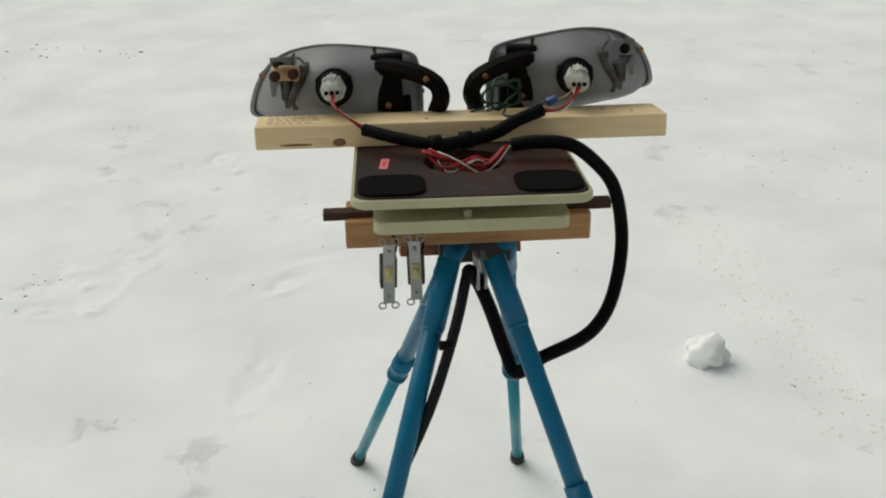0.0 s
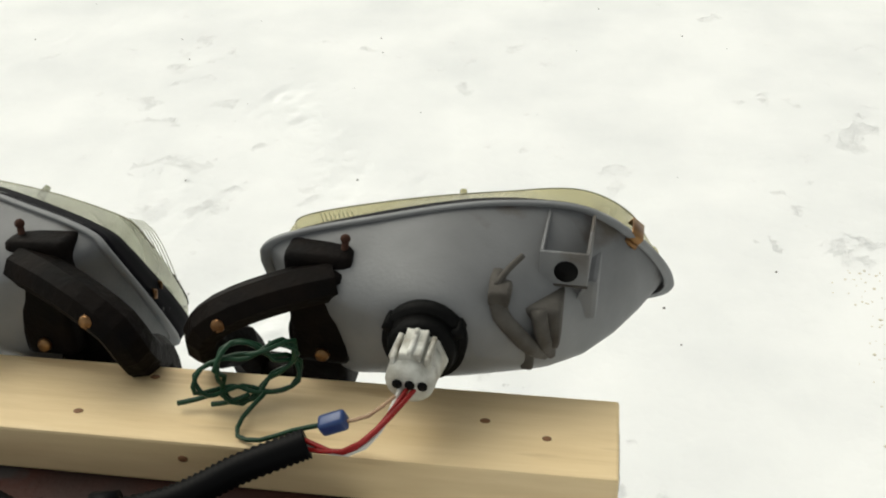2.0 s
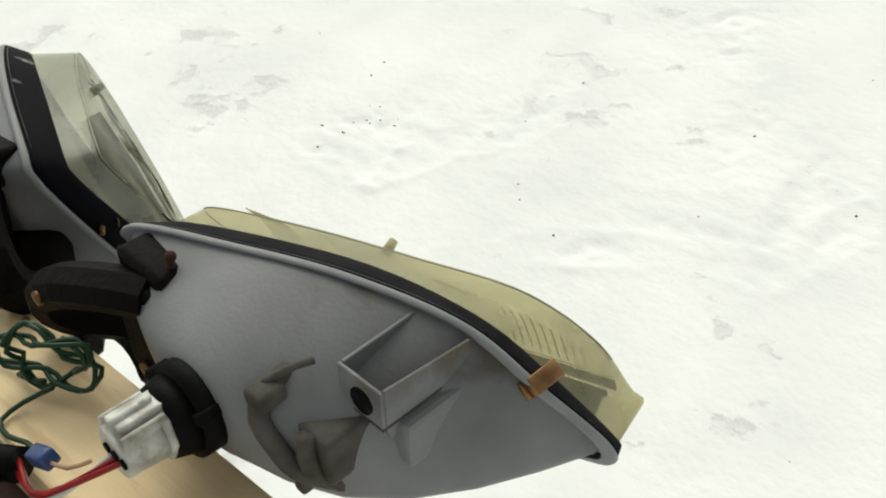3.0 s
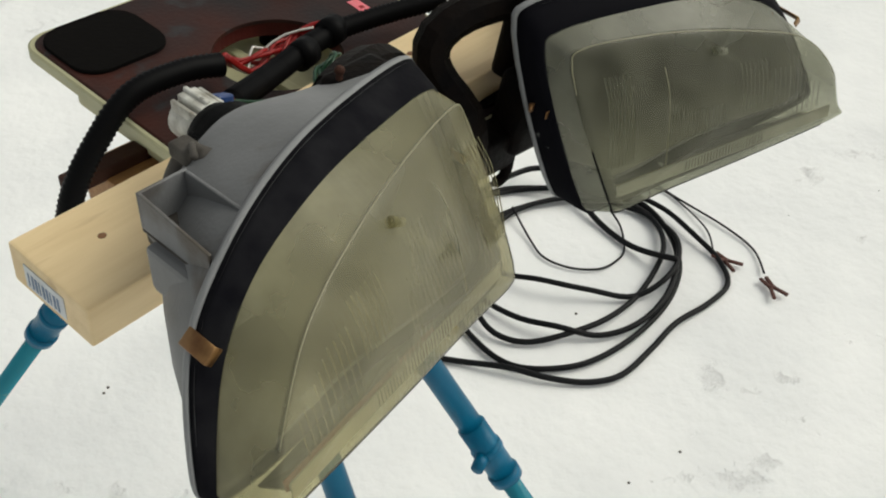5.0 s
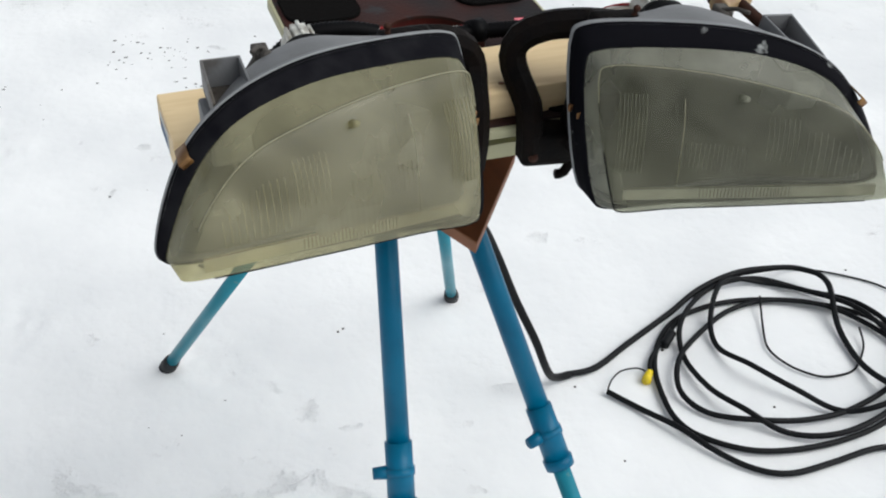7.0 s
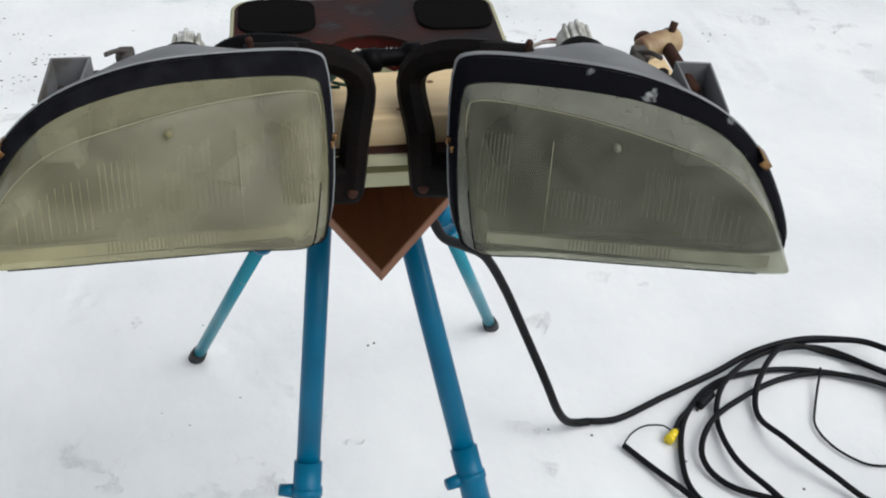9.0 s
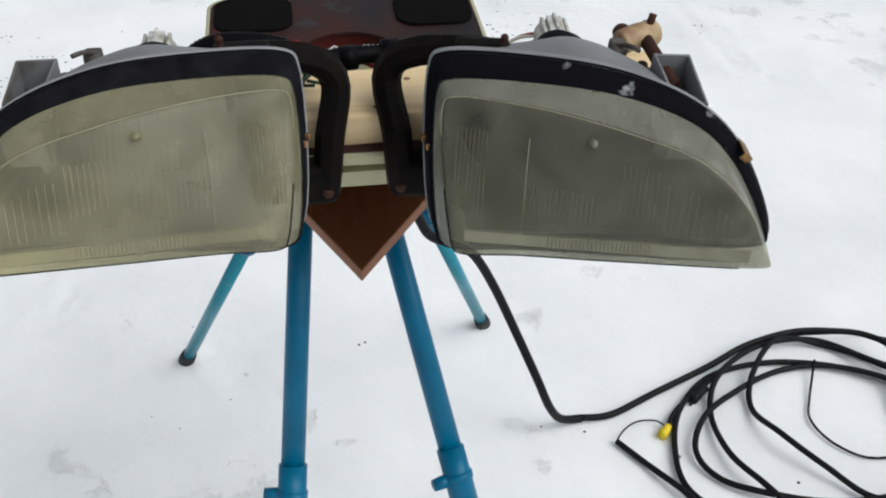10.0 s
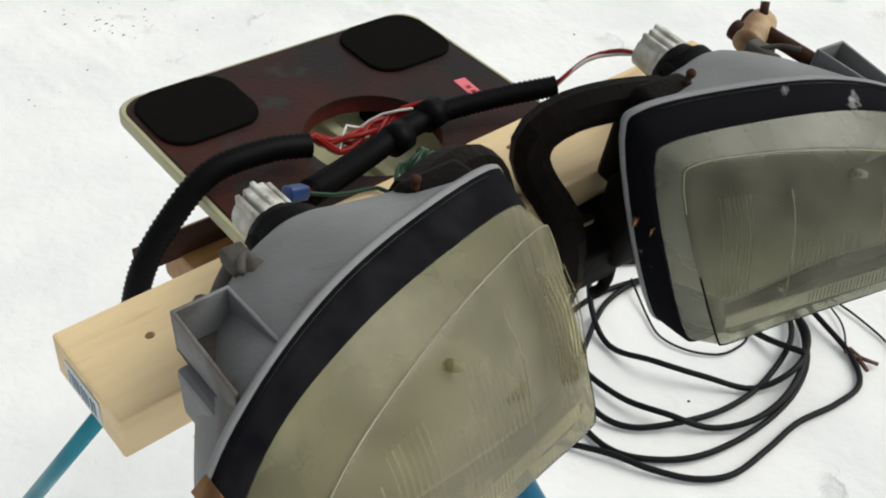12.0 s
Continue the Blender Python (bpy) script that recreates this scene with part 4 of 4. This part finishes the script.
# ---- cable coil on the snow ----
def build_coil():
    co = empty("cable_coil", pose(-0.962, -0.375, 0.0), "black rubber cable coiled loosely on the snow with battery clamps", "cable")
    o = Vector((-0.953, -0.360, 0.0))
    L = lambda pts: [Vector(p) - o for p in pts]
    turns = (
        ((-0.684, -0.429), (-0.634, -0.311), (-0.630, -0.220), (-0.686, -0.147), (-0.764, -0.104), (-0.891, -0.083), (-1.030, -0.094), (-1.150, -0.147), (-1.240, -0.255), (-1.245, -0.374), (-1.167, -0.459), (-1.048, -0.521), (-0.920, -0.546), (-0.785, -0.520)),
        ((-0.728, -0.400), (-0.676, -0.314), (-0.699, -0.240), (-0.780, -0.181), (-0.883, -0.150), (-1.004, -0.150), (-1.144, -0.185), (-1.225, -0.265), (-1.218, -0.365), (-1.155, -0.450), (-1.050, -0.512), (-0.941, -0.515), (-0.825, -0.462)),
        ((-0.801, -0.507), (-0.748, -0.417), (-0.737, -0.300), (-0.764, -0.208), (-0.820, -0.136), (-0.911, -0.093), (-1.036, -0.102), (-1.178, -0.174), (-1.251, -0.294), (-1.232, -0.415), (-1.162, -0.517), (-1.060, -0.592), (-0.925, -0.582)),
        ((-0.876, -0.503), (-0.837, -0.415), (-0.850, -0.315), (-0.903, -0.228), (-0.970, -0.150), (-1.065, -0.120), (-1.180, -0.171), (-1.236, -0.268), (-1.210, -0.390), (-1.148, -0.499), (-1.078, -0.580), (-0.970, -0.590)))
    for k, ring in enumerate(turns):
        tube("loop", L([(x, y, 0.011 + 0.010 * k * (0.5 + 0.5 * math.sin(2.1 * j + k))) for j, (x, y) in enumerate(ring)]), 0.0062, M["cable"], co, 10, closed=True, step=0.015)
    tube("feed", L([(-0.480, -0.442, 0.012), (-0.545, -0.444, 0.010), (-0.654, -0.490, 0.012), (-0.792, -0.545, 0.018), (-0.899, -0.588, 0.030), (-1.008, -0.604, 0.040), (-1.097, -0.590, 0.044), (-1.168, -0.560, 0.046), (-1.196, -0.495, 0.046), (-1.140, -0.373, 0.016), (-1.108, -0.249, 0.014), (-1.100, -0.129, 0.046)]), 0.0070, M["cable"], co, 10)
    tube("tail", L([(-0.532, -0.368, 0.010), (-0.571, -0.301, 0.010), (-0.613, -0.217, 0.020), (-0.646, -0.147, 0.016), (-0.694, -0.084, 0.010), (-0.757, -0.045, 0.010), (-0.859, -0.040, 0.010), (-0.960, -0.042, 0.010), (-1.060, -0.022, 0.010), (-1.145, -0.022, 0.010), (-1.205, -0.075, 0.010), (-1.236, -0.154, 0.018), (-1.272, -0.256, 0.020), (-1.262, -0.340, 0.030)]), 0.0062, M["cable"], co, 10)
    tube("thin_wire", L([(-1.030, -0.526, 0.022), (-0.974, -0.429, 0.008), (-0.948, -0.371, 0.006), (-0.959, -0.309, 0.006), (-0.997, -0.261, 0.006), (-1.033, -0.248, 0.006)]), 0.0026, M["cable"], co, 8)
    tube("thin_wire", L([(-1.033, -0.248, 0.006), (-1.088, -0.252, 0.006), (-1.157, -0.305, 0.008), (-1.182, -0.354, 0.020)]), 0.0026, M["cable"], co, 8)
    tube("thin_wire", L([(-0.878, -0.577, 0.020), (-0.958, -0.622, 0.008), (-1.036, -0.628, 0.008), (-1.112, -0.596, 0.030), (-1.190, -0.608, 0.006), (-1.260, -0.573, 0.006), (-1.352, -0.487, 0.006), (-1.372, -0.400, 0.006), (-1.350, -0.260, 0.006), (-1.331, -0.132, 0.006), (-1.300, -0.040, 0.006), (-1.235, 0.020, 0.010)]), 0.0026, M["cable"], co, 8)
    tube("thin_wire", L([(-1.292, -0.310, 0.020), (-1.340, -0.335, 0.008), (-1.352, -0.288, 0.006), (-1.294, -0.161, 0.008), (-1.222, -0.100, 0.012)]), 0.0022, M["cable"], co, 8)
    tube("thin_wire", L([(-0.532, -0.368, 0.012), (-0.552, -0.390, 0.016), (-0.588, -0.410, 0.016), (-0.628, -0.408, 0.014), (-0.640, -0.392, 0.013)]), 0.0018, M["cable"], co, 8)
    tube("stub", L([(-0.648, -0.392, 0.014), (-0.671, -0.424, 0.014), (-0.712, -0.457, 0.016), (-0.755, -0.484, 0.018), (-0.812, -0.526, 0.020)]), 0.0050, M["cable"], co, 10)
    bm = bmesh.new()
    cyl(bm, Vector((-0.648, -0.390, 0.013)) - o, Vector((-0.632, -0.374, 0.012)) - o, 0.0075, 0.010, 14)
    cyl(bm, Vector((-0.632, -0.374, 0.012)) - o, Vector((-0.625, -0.367, 0.012)) - o, 0.0105, 0.0105, 14)
    part("wire_nut", bm, M["yellow"], co, "bright yellow twist-on connector")
    bm = bmesh.new()
    sweep(bm, spline([Vector((-0.722, -0.452, 0.016)) - o, Vector((-0.740, -0.466, 0.018)) - o, Vector((-0.760, -0.482, 0.018)) - o], 0.006), 0.0105, 10)
    part("tape_knot", bm, M["cable"], co)

    def clamp(x, y, turn):
        c = Matrix.Translation(Vector((x, y, 0.012)) - o) @ pose(0, 0, 0, 0, 0, turn)
        bm = bmesh.new()
        for sgn in (-1, 1):
            box(bm, 0.0, 0.036, -0.004, 0.004, -0.003, 0.003, 0.001, 1, c @ pose(0, sgn * 0.003, 0, 0, 0, sgn * 24))
            box(bm, -0.034, 0.002, -0.004, 0.004, -0.003, 0.003, 0.001, 1, c @ pose(0, sgn * 0.003, 0, 0, 0, sgn * -8))
        cyl(bm, c @ Vector((0, -0.007, 0)), c @ Vector((0, 0.007, 0)), 0.004, None, 10)
        return part("battery_clamp", bm, M["copper"], co, "rusty brown battery clamp")
    clamp(-1.200, 0.056, 62)
    clamp(-1.212, -0.062, 84)


build_coil()


# ---- snow clump and grit ----
def build_clump():
    bm = bmesh.new()
    v = bmesh.ops.create_icosphere(bm, subdivisions=4, radius=1.0)["verts"]
    for p in v:
        k = 1 + 0.28 * noise.noise(p.co * 1.7) + 0.10 * noise.noise(p.co * 5)
        p.co = Vector((p.co.x * 0.060 * k, p.co.y * 0.055 * k, p.co.z * 0.050 * k + 0.022))
    ob = tagged(part("snow_clump", bm, M["snow"]), "small lump of packed snow lying on the ground", "snow lump")
    ob.matrix_world = pose(0.755, 0.765, 0.005, 0, 0, 30)


build_clump()


def build_grit():
    rng = random.Random(11)
    bm = bmesh.new()
    spots = [(0.84, -2.40, 30, 0.12), (0.93, -2.19, 24, 0.10), (1.08, -2.60, 24, 0.14), (0.01, -2.27, 26, 0.14), (-0.03, -1.99, 16, 0.10), (0.15, -2.36, 30, 0.12), (-0.73, -2.44, 16, 0.08), (-1.98, 4.40, 14, 0.16), (-1.50, 4.36, 6, 0.1), (-2.35, 4.00, 8, 0.2), (0.85, -2.19, 50, 0.4), (-0.75, -2.49, 30, 0.25), (-1.22, 1.41, 12, 0.1), (-1.50, -2.36, 6, 0.05), (1.71, 2.11, 18, 0.4), (0.28, -0.71, 4, 0.1)]
    for cx, cy, n, s in spots:
        for _ in range(n):
            x, y = rng.gauss(cx, s * 0.6), rng.gauss(cy, s * 0.6)
            r = rng.uniform(0.0012, 0.004) * (2.4 if cy > 4 else 1)
            c = bmesh.ops.create_icosphere(bm, subdivisions=1, radius=r)["verts"]
            bmesh.ops.scale(bm, vec=(rng.uniform(0.7, 2.2), rng.uniform(0.7, 1.6), 0.5), verts=c)
            bmesh.ops.translate(bm, vec=(x, y, ground_height(x, y) + footprint(x, y)), verts=c)
    for _ in range(160):
        x, y = rng.uniform(-2.5, 2.5), rng.uniform(-2.2, 4)
        c = bmesh.ops.create_icosphere(bm, subdivisions=1, radius=rng.uniform(0.0012, 0.004))["verts"]
        bmesh.ops.translate(bm, vec=(x, y, ground_height(x, y) + footprint(x, y)), verts=c)
    tagged(part("grit", bm, M["dirt"]), "dark grit and leaf crumbs scattered over the snow", "grit", kind="stuff")


build_grit()


def build_sand():
    """A faint strip of sand thrown up along an old wheel track."""
    rng = random.Random(21)
    bm = bmesh.new()
    for _ in range(420):
        y = rng.uniform(0.36, 1.7)
        x = 1.03 + rng.gauss(0, 0.035) - 0.02 * (y - 1.0) + rng.choice((-0.06, 0.05))
        c = bmesh.ops.create_icosphere(bm, subdivisions=1, radius=rng.uniform(0.001, 0.0027))["verts"]
        bmesh.ops.scale(bm, vec=(rng.uniform(0.8, 2.4), rng.uniform(0.8, 2.4), 0.35), verts=c)
        bmesh.ops.translate(bm, vec=(x, y, ground_height(x, y) + footprint(x, y)), verts=c)
    tagged(part("sand", bm, M["sand"]), "pale sand scattered along an old wheel track", "sand", kind="stuff")


build_sand()
